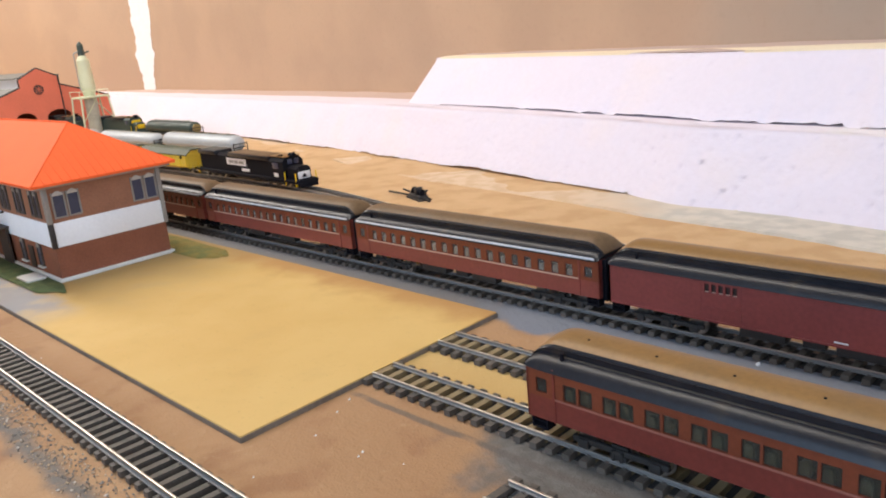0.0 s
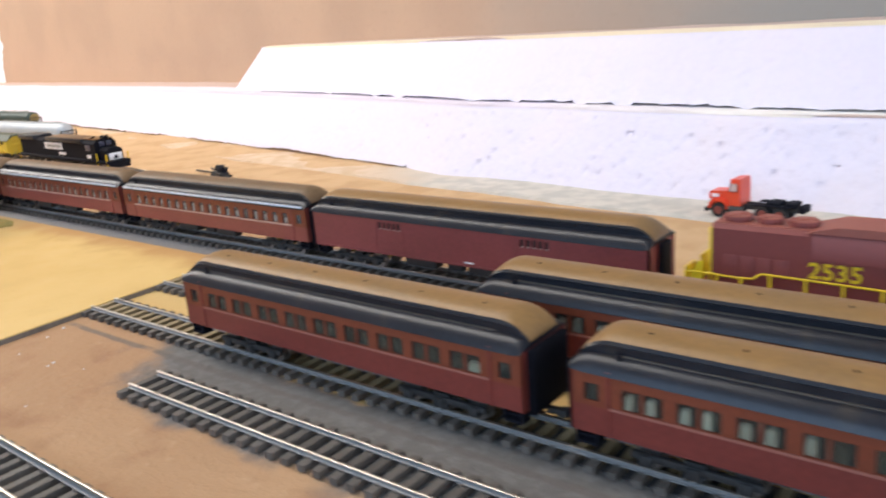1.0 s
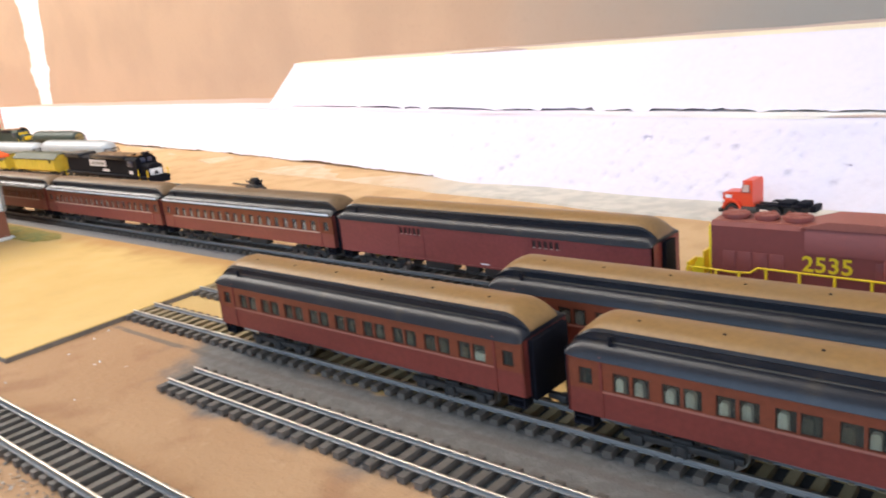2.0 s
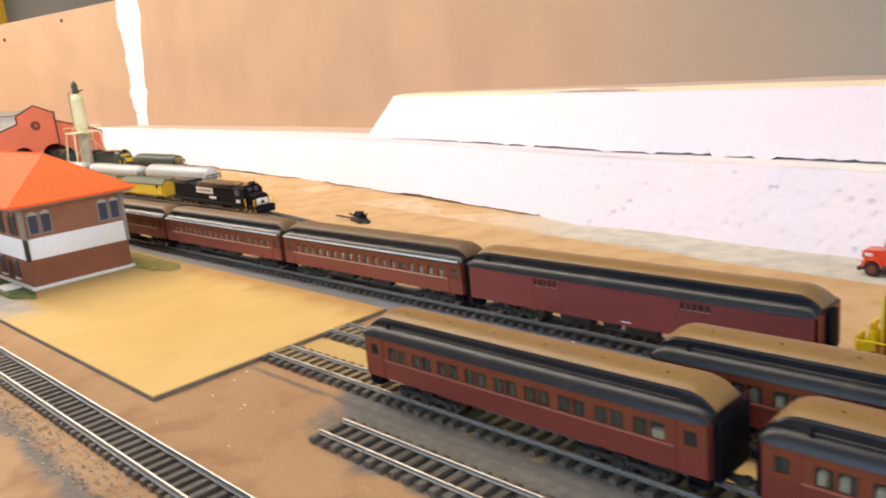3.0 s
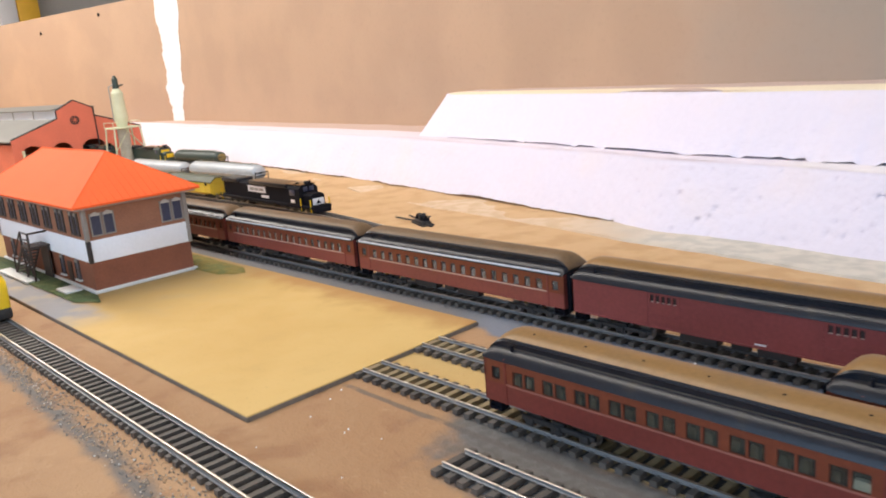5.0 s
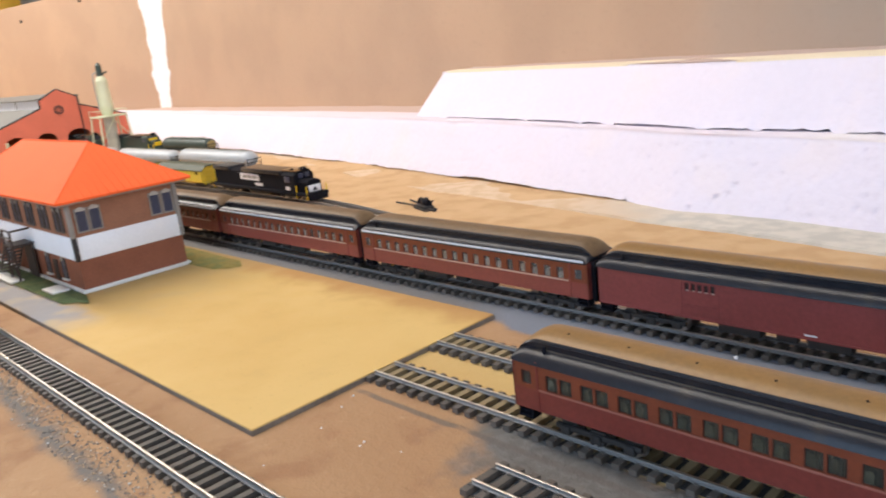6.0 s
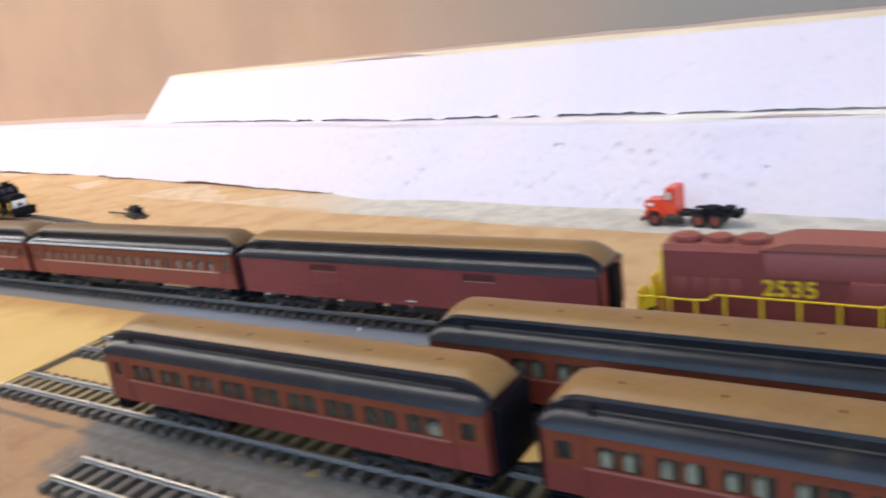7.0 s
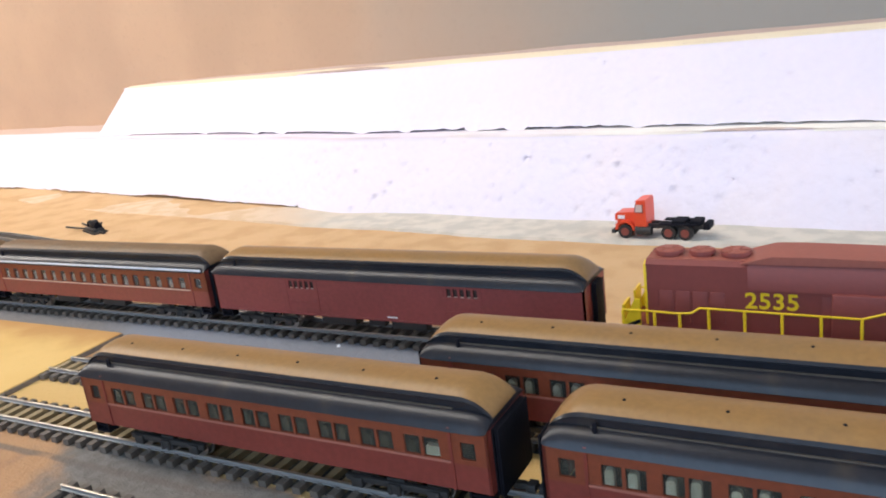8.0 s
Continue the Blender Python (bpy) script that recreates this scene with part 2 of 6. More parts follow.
def ground_material():
    """Painted plaster: tan, with grey swept patches along the tracks."""
    m = bpy.data.materials.new("tan_plaster")
    m.use_nodes = True
    n, l = m.node_tree.nodes, m.node_tree.links
    b = n["Principled BSDF"]
    b.inputs["Roughness"].default_value = 0.75
    b.inputs["Specular IOR Level"].default_value = 0.3

    def node(kind, **inputs):
        made = n.new(kind)
        for key, value in inputs.items():
            made.inputs[key].default_value = value
        return made

    def maths(op, a, c):
        made = n.new("ShaderNodeMath")
        made.operation = op
        for i, v in enumerate((a, c)):
            if isinstance(v, (int, float)):
                made.inputs[i].default_value = v
            else:
                l.new(v, made.inputs[i])
        return made.outputs[0]

    def ramp(v, a, c):
        made = n.new("ShaderNodeMapRange")
        made.interpolation_type = "SMOOTHSTEP"
        made.inputs["From Min"].default_value, made.inputs["From Max"].default_value = a, c
        l.new(v, made.inputs["Value"])
        return made.outputs[0]

    def mix(f, a, c):
        made = n.new("ShaderNodeMix")
        made.data_type = "RGBA"
        for i, v in ((0, f), (6, a), (7, c)):
            if isinstance(v, tuple):
                made.inputs[i].default_value = (*v, 1)
            elif isinstance(v, float):
                made.inputs[i].default_value = v
            else:
                l.new(v, made.inputs[i])
        return made.outputs[2]

    co = n.new("ShaderNodeTexCoord").outputs["Object"]
    sep = n.new("ShaderNodeSeparateXYZ")
    l.new(co, sep.inputs[0])
    noises = []
    for scale, detail in ((5, 5), (28, 6), (170, 4), (900, 2)):
        t = node("ShaderNodeTexNoise", Scale=scale, Detail=detail)
        l.new(co, t.inputs["Vector"])
        noises.append(t.outputs[0])
    wob = maths("MULTIPLY", maths("SUBTRACT", noises[1], 0.5), 0.05)
    x = maths("ADD", sep.outputs[0], maths("MULTIPLY", wob, 2.0))
    y = maths("ADD", sep.outputs[1], wob)

    def band(v, a, c, soft):
        return maths("MULTIPLY", ramp(v, a - soft, a + soft), maths("SUBTRACT", 1.0, ramp(v, c - soft, c + soft)))

    tan = mix(ramp(noises[0], 0.35, 0.65), (0.390, 0.220, 0.108), (0.460, 0.277, 0.143))
    tan = mix(maths("MULTIPLY", ramp(noises[1], 0.50, 0.68), 0.75), tan, (0.325, 0.165, 0.080))
    tan = mix(maths("MULTIPLY", ramp(noises[2], 0.60, 0.78), 0.3), tan, (0.56, 0.38, 0.22))
    tan = mix(maths("MULTIPLY", ramp(noises[3], 0.62, 0.75), 0.2), tan, (0.25, 0.135, 0.07))
    # paler and yellower behind the main line
    behind = ramp(y, 0.262, 0.285)
    tone = mix(ramp(noises[1], 0.42, 0.64), (0.625, 0.418, 0.220), (0.555, 0.355, 0.175))
    tan = mix(maths("MULTIPLY", behind, 0.85), tan, tone)
    # grey between the coach sidings and along the main line
    yard = maths("MULTIPLY", band(y, 0.026, 0.090, 0.008), ramp(maths("ADD", x, maths("MULTIPLY", y, 1.0)), 0.150, 0.195))
    main = maths("MULTIPLY", band(y, 0.200, 0.262, 0.006), ramp(x, -0.9, -0.7))
    front = band(maths("ADD", maths("ADD", sep.outputs[1], maths("MULTIPLY", sep.outputs[0], 0.038)), maths("MULTIPLY", wob, 0.4)), -0.0825, -0.0715, 0.005)
    dirt = mix(ramp(noises[2], 0.40, 0.64), (0.118, 0.121, 0.116), (0.155, 0.157, 0.151))
    tan = mix(maths("MULTIPLY", yard, 0.92), tan, dirt)
    streak = maths("MULTIPLY", band(maths("ADD", sep.outputs[1], maths("MULTIPLY", wob, 0.15)), 0.0690, 0.0735, 0.0012), maths("MULTIPLY", ramp(sep.outputs[0], 0.002, 0.012), ramp(noises[1], 0.30, 0.48)))
    tan = mix(maths("MULTIPLY", streak, 0.75), tan, (0.13, 0.110, 0.095))
    tan = mix(maths("MULTIPLY", main, 0.95), tan, mix(ramp(x, -0.06, 0.02), (0.165, 0.166, 0.172), (0.190, 0.212, 0.255)))
    tan = mix(maths("MULTIPLY", maths("MULTIPLY", front, ramp(noises[2], 0.15, 0.50)), 0.94), tan, (0.158, 0.148, 0.136))
    patch_y = maths("MULTIPLY", band(y, 0.090, 0.158, 0.004), maths("SUBTRACT", 1.0, ramp(x, 0.50, 0.60)))
    patch_y = maths("MULTIPLY", patch_y, ramp(x, -0.04, -0.02))
    tan = mix(maths("MULTIPLY", patch_y, 0.95), tan, (0.60, 0.40, 0.15))
    l.new(tan, b.inputs["Base Color"])
    bp = node("ShaderNodeBump", Strength=0.6, Distance=0.0022)
    l.new(maths("ADD", noises[2], maths("MULTIPLY", noises[3], 0.4)), bp.inputs["Height"])
    l.new(bp.outputs[0], b.inputs["Normal"])
    return m


GROUND = ground_material()


def board_material():
    """Ochre board: a grey rubbed smear along the near edge, a browner stain along the far edge, and brown dirt with
    painted-in shade round the tower.
    """
    m = bpy.data.materials.new("yellow_board")
    m.use_nodes = True
    n, l = m.node_tree.nodes, m.node_tree.links
    b = n["Principled BSDF"]
    b.inputs["Specular IOR Level"].default_value = 0.1
    co = n.new("ShaderNodeTexCoord").outputs["Object"]
    sep = n.new("ShaderNodeSeparateXYZ")
    l.new(co, sep.inputs[0])

    def tex(scale, detail):
        t = n.new("ShaderNodeTexNoise")
        t.inputs["Scale"].default_value, t.inputs["Detail"].default_value = scale, detail
        l.new(co, t.inputs["Vector"])
        return t.outputs[0]

    def maths(op, *vs):
        made = n.new("ShaderNodeMath")
        made.operation = op
        for i, v in enumerate(vs):
            if isinstance(v, (int, float)):
                made.inputs[i].default_value = v
            else:
                l.new(v, made.inputs[i])
        return made.outputs[0]

    def ramp(v, a, c, lo=0.0, hi=1.0):
        made = n.new("ShaderNodeMapRange")
        made.interpolation_type = "SMOOTHSTEP"
        for key, value in (("From Min", a), ("From Max", c), ("To Min", lo), ("To Max", hi)):
            made.inputs[key].default_value = value
        l.new(v, made.inputs["Value"])
        return made.outputs[0]

    def mix(f, a, c):
        made = n.new("ShaderNodeMix")
        made.data_type = "RGBA"
        for i, v in ((0, f), (6, a), (7, c)):
            if isinstance(v, tuple):
                made.inputs[i].default_value = (*v, 1)
            elif isinstance(v, float):
                made.inputs[i].default_value = v
            else:
                l.new(v, made.inputs[i])
        return made.outputs[2]

    broad, mid, fine = tex(7, 4), tex(38, 5), tex(420, 3)
    colour = mix(ramp(broad, 0.38, 0.64), (0.660, 0.448, 0.172), (0.625, 0.412, 0.150))
    colour = mix(maths("MULTIPLY", ramp(mid, 0.55, 0.75), 0.25), colour, (0.54, 0.36, 0.15))
    edge = maths("ADD", sep.outputs[1], maths("MULTIPLY", maths("SUBTRACT", mid, 0.5), 0.03))
    stain = maths("MULTIPLY", ramp(edge, 0.170, 0.203), 0.75)
    colour = mix(stain, colour, (0.40, 0.205, 0.075))
    # olive brown round the tower: dirt, and the tower's shade painted in
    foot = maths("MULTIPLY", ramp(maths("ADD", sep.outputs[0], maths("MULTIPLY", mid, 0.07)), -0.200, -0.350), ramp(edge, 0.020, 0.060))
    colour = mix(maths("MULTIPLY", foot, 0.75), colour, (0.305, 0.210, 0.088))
    smear = maths("MULTIPLY", ramp(edge, 0.044, 0.030), ramp(sep.outputs[0], -0.27, -0.35))
    smear = maths("MULTIPLY", smear, ramp(mid, 0.30, 0.55, 0.6, 1.0))
    colour = mix(smear, colour, (0.305, 0.295, 0.296))
    colour = mix(maths("MULTIPLY", ramp(fine, 0.60, 0.78), 0.18), colour, (0.30, 0.20, 0.09))
    l.new(colour, b.inputs["Base Color"])
    l.new(ramp(mid, 0.3, 0.7, 0.5, 0.68), b.inputs["Roughness"])
    bp = n.new("ShaderNodeBump")
    bp.inputs["Strength"].default_value, bp.inputs["Distance"].default_value = 0.08, 0.0004
    l.new(fine, bp.inputs["Height"])
    l.new(bp.outputs[0], b.inputs["Normal"])
    return m


BOARD_TOP = board_material()


def road_material():
    """Pale tan plaster at one end, grey paint at the other, with a ragged change between them and pale scuffs."""
    m = bpy.data.materials.new("road_strip")
    m.use_nodes = True
    n, l = m.node_tree.nodes, m.node_tree.links
    b = n["Principled BSDF"]
    b.inputs["Roughness"].default_value = 0.8
    b.inputs["Specular IOR Level"].default_value = 0.3
    co = n.new("ShaderNodeTexCoord").outputs["Object"]
    sep = n.new("ShaderNodeSeparateXYZ")
    l.new(co, sep.inputs[0])

    def tex(scale, detail):
        t = n.new("ShaderNodeTexNoise")
        t.inputs["Scale"].default_value, t.inputs["Detail"].default_value = scale, detail
        l.new(co, t.inputs["Vector"])
        return t.outputs[0]

    def ramp(v, a, c, hi=1.0):
        made = n.new("ShaderNodeMapRange")
        made.interpolation_type = "SMOOTHSTEP"
        for key, value in (("From Min", a), ("From Max", c), ("To Max", hi)):
            made.inputs[key].default_value = value
        l.new(v, made.inputs["Value"])
        return made.outputs[0]

    def mix(f, a, c):
        made = n.new("ShaderNodeMix")
        made.data_type = "RGBA"
        l.new(f, made.inputs[0])
        for i, v in ((6, a), (7, c)):
            if isinstance(v, tuple):
                made.inputs[i].default_value = (*v, 1)
            else:
                l.new(v, made.inputs[i])
        return made.outputs[2]

    broad, mid, fine = tex(9, 5), tex(45, 5), tex(300, 3)
    shift = n.new("ShaderNodeMath")
    shift.operation = "MULTIPLY_ADD"
    shift.inputs[1].default_value = 0.35
    l.new(broad, shift.inputs[0])
    l.new(sep.outputs[0], shift.inputs[2])
    tan = mix(ramp(mid, 0.40, 0.64), (0.665, 0.505, 0.345), (0.58, 0.415, 0.255))
    grey = mix(ramp(mid, 0.38, 0.62), (0.50, 0.470, 0.410), (0.62, 0.570, 0.490))
    colour = mix(ramp(shift.outputs[0], -0.08, 0.22), tan, grey)
    colour = mix(ramp(fine, 0.58, 0.78, 0.22), colour, (0.70, 0.64, 0.55))
    l.new(colour, b.inputs["Base Color"])
    bp = n.new("ShaderNodeBump")
    bp.inputs["Strength"].default_value, bp.inputs["Distance"].default_value = 0.4, 0.001
    l.new(fine, bp.inputs["Height"])
    l.new(bp.outputs[0], b.inputs["Normal"])
    return m


ROAD = road_material()


def ledge_material():
    """Cut foam that is white at one end and turns to cream towards the other."""
    m = bpy.data.materials.new("foam_ledge")
    m.use_nodes = True
    n, l = m.node_tree.nodes, m.node_tree.links
    b = n["Principled BSDF"]
    b.inputs["Roughness"].default_value = 0.95
    co = n.new("ShaderNodeTexCoord").outputs["Object"]
    sep, blot, rng, mix = n.new("ShaderNodeSeparateXYZ"), n.new("ShaderNodeTexNoise"), n.new("ShaderNodeMapRange"), n.new("ShaderNodeMix")
    blot.inputs["Scale"].default_value, blot.inputs["Detail"].default_value = 18.0, 4
    l.new(co, sep.inputs[0])
    l.new(co, blot.inputs["Vector"])
    add = n.new("ShaderNodeMath")
    add.operation = "MULTIPLY_ADD"
    add.inputs[1].default_value = 0.4
    l.new(blot.outputs[0], add.inputs[0])
    l.new(sep.outputs[0], add.inputs[2])
    rng.interpolation_type = "SMOOTHSTEP"
    rng.inputs["From Min"].default_value, rng.inputs["From Max"].default_value = 0.15, 0.60
    l.new(add.outputs[0], rng.inputs["Value"])
    mix.data_type = "RGBA"
    mix.inputs[6].default_value, mix.inputs[7].default_value = (0.74, 0.66, 0.72, 1), (0.85, 0.80, 0.72, 1)
    l.new(rng.outputs[0], mix.inputs[0])
    l.new(mix.outputs[2], b.inputs["Base Color"])
    return m


FOAM_LEDGE = ledge_material()


def stone_material():
    """Ballast grains, each of its own shade from dark grey over tan to near white."""
    m = bpy.data.materials.new("ballast_stone")
    m.use_nodes = True
    n, l = m.node_tree.nodes, m.node_tree.links
    b = n["Principled BSDF"]
    b.inputs["Roughness"].default_value = 0.9
    geo, ramp = n.new("ShaderNodeNewGeometry"), n.new("ShaderNodeValToRGB")
    stops = ramp.color_ramp.elements
    stops[0].position, stops[0].color = 0.0, (0.16, 0.15, 0.14, 1)
    stops[1].position, stops[1].color = 1.0, (0.62, 0.57, 0.50, 1)
    for at, colour in ((0.35, (0.30, 0.25, 0.20, 1)), (0.6, (0.50, 0.34, 0.20, 1)), (0.85, (0.56, 0.42, 0.29, 1))):
        stops.new(at).color = colour
    l.new(geo.outputs["Random Per Island"], ramp.inputs[0])
    l.new(ramp.outputs[0], b.inputs["Base Color"])
    return m


STONES = stone_material()


def hardboard_material():
    """Tan painted hardboard whose coat turns to grey towards its end at +x, with brushed cloudy patches."""
    m = bpy.data.materials.new("tan_hardboard")
    m.use_nodes = True
    n, l = m.node_tree.nodes, m.node_tree.links
    b = n["Principled BSDF"]
    b.inputs["Roughness"].default_value = 0.6
    co = n.new("ShaderNodeTexCoord").outputs["Object"]
    sep, cloud, grain = n.new("ShaderNodeSeparateXYZ"), n.new("ShaderNodeTexNoise"), n.new("ShaderNodeTexNoise")
    cloud.inputs["Scale"].default_value, cloud.inputs["Detail"].default_value = 5.0, 4
    grain.inputs["Scale"].default_value, grain.inputs["Detail"].default_value = 120.0, 3
    for node in (sep, cloud, grain):
        l.new(co, node.inputs[0])
    shift = n.new("ShaderNodeMath")
    shift.operation = "MULTIPLY_ADD"
    shift.inputs[1].default_value = 0.5
    l.new(cloud.outputs[0], shift.inputs[0])
    l.new(sep.outputs[0], shift.inputs[2])
    turn, patch_of, fleck = n.new("ShaderNodeMapRange"), n.new("ShaderNodeMapRange"), n.new("ShaderNodeMapRange")
    for node, a, c in ((turn, -0.05, 0.56), (patch_of, 0.38, 0.66), (fleck, 0.5, 0.8)):
        node.interpolation_type = "SMOOTHSTEP"
        node.inputs["From Min"].default_value, node.inputs["From Max"].default_value = a, c
    fleck.inputs["To Max"].default_value = 0.12
    l.new(shift.outputs[0], turn.inputs["Value"])
    l.new(cloud.outputs[0], patch_of.inputs["Value"])
    l.new(grain.outputs[0], fleck.inputs["Value"])
    last = None
    for factor, colour in ((patch_of, (0.530, 0.362, 0.244)), (turn, (0.30, 0.283, 0.252)), (fleck, (0.30, 0.22, 0.16))):
        mix = n.new("ShaderNodeMix")
        mix.data_type = "RGBA"
        l.new(factor.outputs[0], mix.inputs[0])
        mix.inputs[7].default_value = (*colour, 1)
        if last:
            l.new(last.outputs[2], mix.inputs[6])
        else:
            mix.inputs[6].default_value = (0.480, 0.328, 0.224, 1)
        last = mix
    l.new(last.outputs[2], b.inputs["Base Color"])
    return m


HARDBOARD = hardboard_material()

# ---- mesh helpers ----


def box(bm, x0, x1, y0, y1, z0, z1, bevel=0.0):
    vs = bmesh.ops.create_cube(bm, size=1.0)["verts"]
    for v in vs:
        v.co = Vector((x0 if v.co.x < 0 else x1, y0 if v.co.y < 0 else y1, z0 if v.co.z < 0 else z1))
    if bevel:
        es = list({e for v in vs for e in v.link_edges})
        bmesh.ops.bevel(bm, geom=es, offset=bevel, segments=2, affect="EDGES", profile=0.5, clamp_overlap=True)


def rod(bm, a, b, r, seg=8, r2=None):
    a, b = Vector(a), Vector(b)
    d = b - a
    m = Matrix.Translation((a + b) / 2) @ d.to_track_quat("Z", "Y").to_matrix().to_4x4()
    bmesh.ops.create_cone(bm, cap_ends=True, segments=seg, radius1=r, radius2=r if r2 is None else r2, depth=d.length, matrix=m)


def prism(bm, outline, axis, a, b):
    """A closed outline of 2D points, drawn out along an axis from a to b."""
    def at(p, s):
        if axis == "x":
            return (s, p[0], p[1])
        if axis == "y":
            return (p[0], s, p[1])
        return (p[0], p[1], s)
    lo, hi = [bm.verts.new(at(p, a)) for p in outline], [bm.verts.new(at(p, b)) for p in outline]
    k = len(outline)
    for i in range(k):
        bm.faces.new((lo[i], lo[(i + 1) % k], hi[(i + 1) % k], hi[i]))
    bm.faces.new(lo[::-1])
    bm.faces.new(hi)
    bmesh.ops.recalc_face_normals(bm, faces=bm.faces)


def skin(bm, rows, caps=True):
    """A sheet through rows of points of equal length."""
    vs = [[bm.verts.new(p) for p in r] for r in rows]
    for a, b in zip(vs, vs[1:]):
        for i in range(len(a) - 1):
            bm.faces.new((a[i], a[i + 1], b[i + 1], b[i]))
    if caps:
        bm.faces.new(vs[0])
        bm.faces.new(vs[-1][::-1])
    return vs


def finish(name, bm, material, angle=40):
    bmesh.ops.recalc_face_normals(bm, faces=bm.faces)
    me = bpy.data.meshes.new(name)
    bm.to_mesh(me)
    bm.free()
    me.materials.append(material)
    me.shade_smooth()
    me.set_sharp_from_angle(angle=radians(angle))
    return me


def part(name, bm, material, parent, label="", angle=40):
    ob = new(name, finish(name, bm, material, angle))
    ob.parent = parent
    if label:
        ob["label"] = label
    return ob


def share(name, me, parent, m):
    ob = new(name, me)
    ob.parent = parent
    ob.matrix_basis = m
    return ob


def thing(name, label, category, m=None, group="", kind=""):
    ob = new(name)
    ob.empty_display_size = 0.02
    if m is not None:
        ob.matrix_world = m
    return tagged(ob, label, category, group, kind)


def solid(name, bm, material, label, category, kind="", group="", angle=40):
    return tagged(new(name, finish(name, bm, material, angle)), label, category, group, kind)


def B():
    return bmesh.new()


GROUND_Z = 0.0025   # plaster level round the board and the sidings
RT = 0.0088   # rail top above the plaster
TT = 0.0062   # tie top

# ---- the room ----
RX0, RX1, RY0, RY1, RZ0, RZ1 = -5.2, 2.4, -1.6, 2.6, -0.95, 1.45
bm = B(); box(bm, RX0 - 0.1, RX1 + 0.1, RY0 - 0.1, RY1 + 0.1, RZ0 - 0.1, RZ0); solid("floor", bm, ROOM_FLOOR, "plain brown room floor under the layout table", "floor", "structure")
bm = B(); box(bm, RX0 - 0.1, RX1 + 0.1, RY0 - 0.1, RY1 + 0.1, RZ1, RZ1 + 0.1); solid("ceiling", bm, CEILING, "plain white room ceiling", "ceiling", "structure")
bm = B(); box(bm, RX0, RX1, RY1, RY1 + 0.1, RZ0, RZ1); solid("wall_north", bm, ROOM_WALL, "plain grey painted room wall", "wall", "structure")
bm = B(); box(bm, RX0 - 0.1, RX0, RY0, RY1, RZ0, RZ1); solid("wall_west", bm, ROOM_WALL, "plain grey painted room wall", "wall", "structure")
# the south and the east wall have the window openings that let the daylight in
bm = B()
box(bm, RX0, -0.6, RY0 - 0.1, RY0, RZ0, RZ1)
box(bm, 1.1, RX1, RY0 - 0.1, RY0, RZ0, RZ1)
box(bm, -0.6, 1.1, RY0 - 0.1, RY0, RZ0, 0.20)
box(bm, -0.6, 1.1, RY0 - 0.1, RY0, 1.30, RZ1)
solid("wall_south", bm, ROOM_WALL, "plain grey painted room wall with a window", "wall", "structure")
bm = B()
box(bm, RX1, RX1 + 0.1, RY0, -0.40, RZ0, RZ1)
box(bm, RX1, RX1 + 0.1, 0.90, RY1, RZ0, RZ1)
box(bm, RX1, RX1 + 0.1, -0.40, 0.90, RZ0, 0.30)
box(bm, RX1, RX1 + 0.1, -0.40, 0.90, 1.30, RZ1)
solid("wall_east", bm, ROOM_WALL, "plain grey painted room wall with a window", "wall", "structure")

# ---- backdrop: tan hardboard panels along the back of the table ----


def back_y(x):
    return 0.80 - 0.115 * x


def panel(name, p, q, z0, z1, thick=0.006):
    bm = B()
    d = Vector((q[0] - p[0], q[1] - p[1], 0)).normalized()
    nrm = Vector((d.y, -d.x, 0)) * thick
    a, b = Vector((p[0], p[1], 0)), Vector((q[0], q[1], 0))
    prism(bm, [(a.x, a.y), (b.x, b.y), (b.x + nrm.x, b.y + nrm.y), (a.x + nrm.x, a.y + nrm.y)], "z", z0, z1)
    return solid(name, bm, HARDBOARD, "smooth tan hardboard backdrop panel behind the layout", "backdrop panel", "structure")


SEAM = (-2.23, back_y(-2.23))
panel("wall_backdrop_1", (1.6, back_y(1.6)), SEAM, -0.02, 0.50)
panel("wall_backdrop_2", SEAM, (-3.7, 0.82), -0.02, 0.50)
# a ragged strip of filler over the seam
bm = B()
rows = []
for i in range(70):
    z = 0.07 + 0.43 * i / 69
    w = 0.044 + 0.130 * (z - 0.07) + 0.016 * noise.noise((0.3, 0.0, z * 16)) + 0.011 * noise.noise((2.0, 0.0, z * 60))
    c = 0.022 * noise.noise((5.0, 1.0, z * 5)) + 0.13 * (z - 0.08)
    lump, upper = math.exp(-((z - 0.19) / 0.022) ** 2), math.exp(-((z - 0.43) / 0.040) ** 2)
    row = []
    for s in (-1, -0.55, 0, 0.55, 1):
        u = c + s * (w - 0.006 + (0.014 * lump + 0.020 * upper if s > 0 else 0.007 * lump + 0.016 * upper)) * (1 + 0.12 * noise.noise((s * 3, 7.0, z * 45)))
        px = SEAM[0] + u
        py = back_y(px) if u > 0 else SEAM[1] + (px - SEAM[0]) * ((0.82 - SEAM[1]) / (-3.7 - SEAM[0]))
        row.append((px, py - (0.001 + 0.004 * (1 - s * s)), z))
    rows.append(row)
skin(bm, rows, False)
solid("seam_filler", bm, SPACKLE, "ragged strip of white filler over the backdrop seam", "wall filler", angle=80)
for sx, sz in ((-2.62, 0.47), (-3.05, 0.44)):
    bm = B()
    py = SEAM[1] + (sx - SEAM[0]) * ((0.82 - SEAM[1]) / (-3.7 - SEAM[0]))
    rod(bm, (sx, py + 0.002, sz), (sx, py - 0.003, sz), 0.006, 12)
    solid("screw", bm, BLACK, "dark screw head in the tan backdrop panel", "screw", group="backdrop screws")
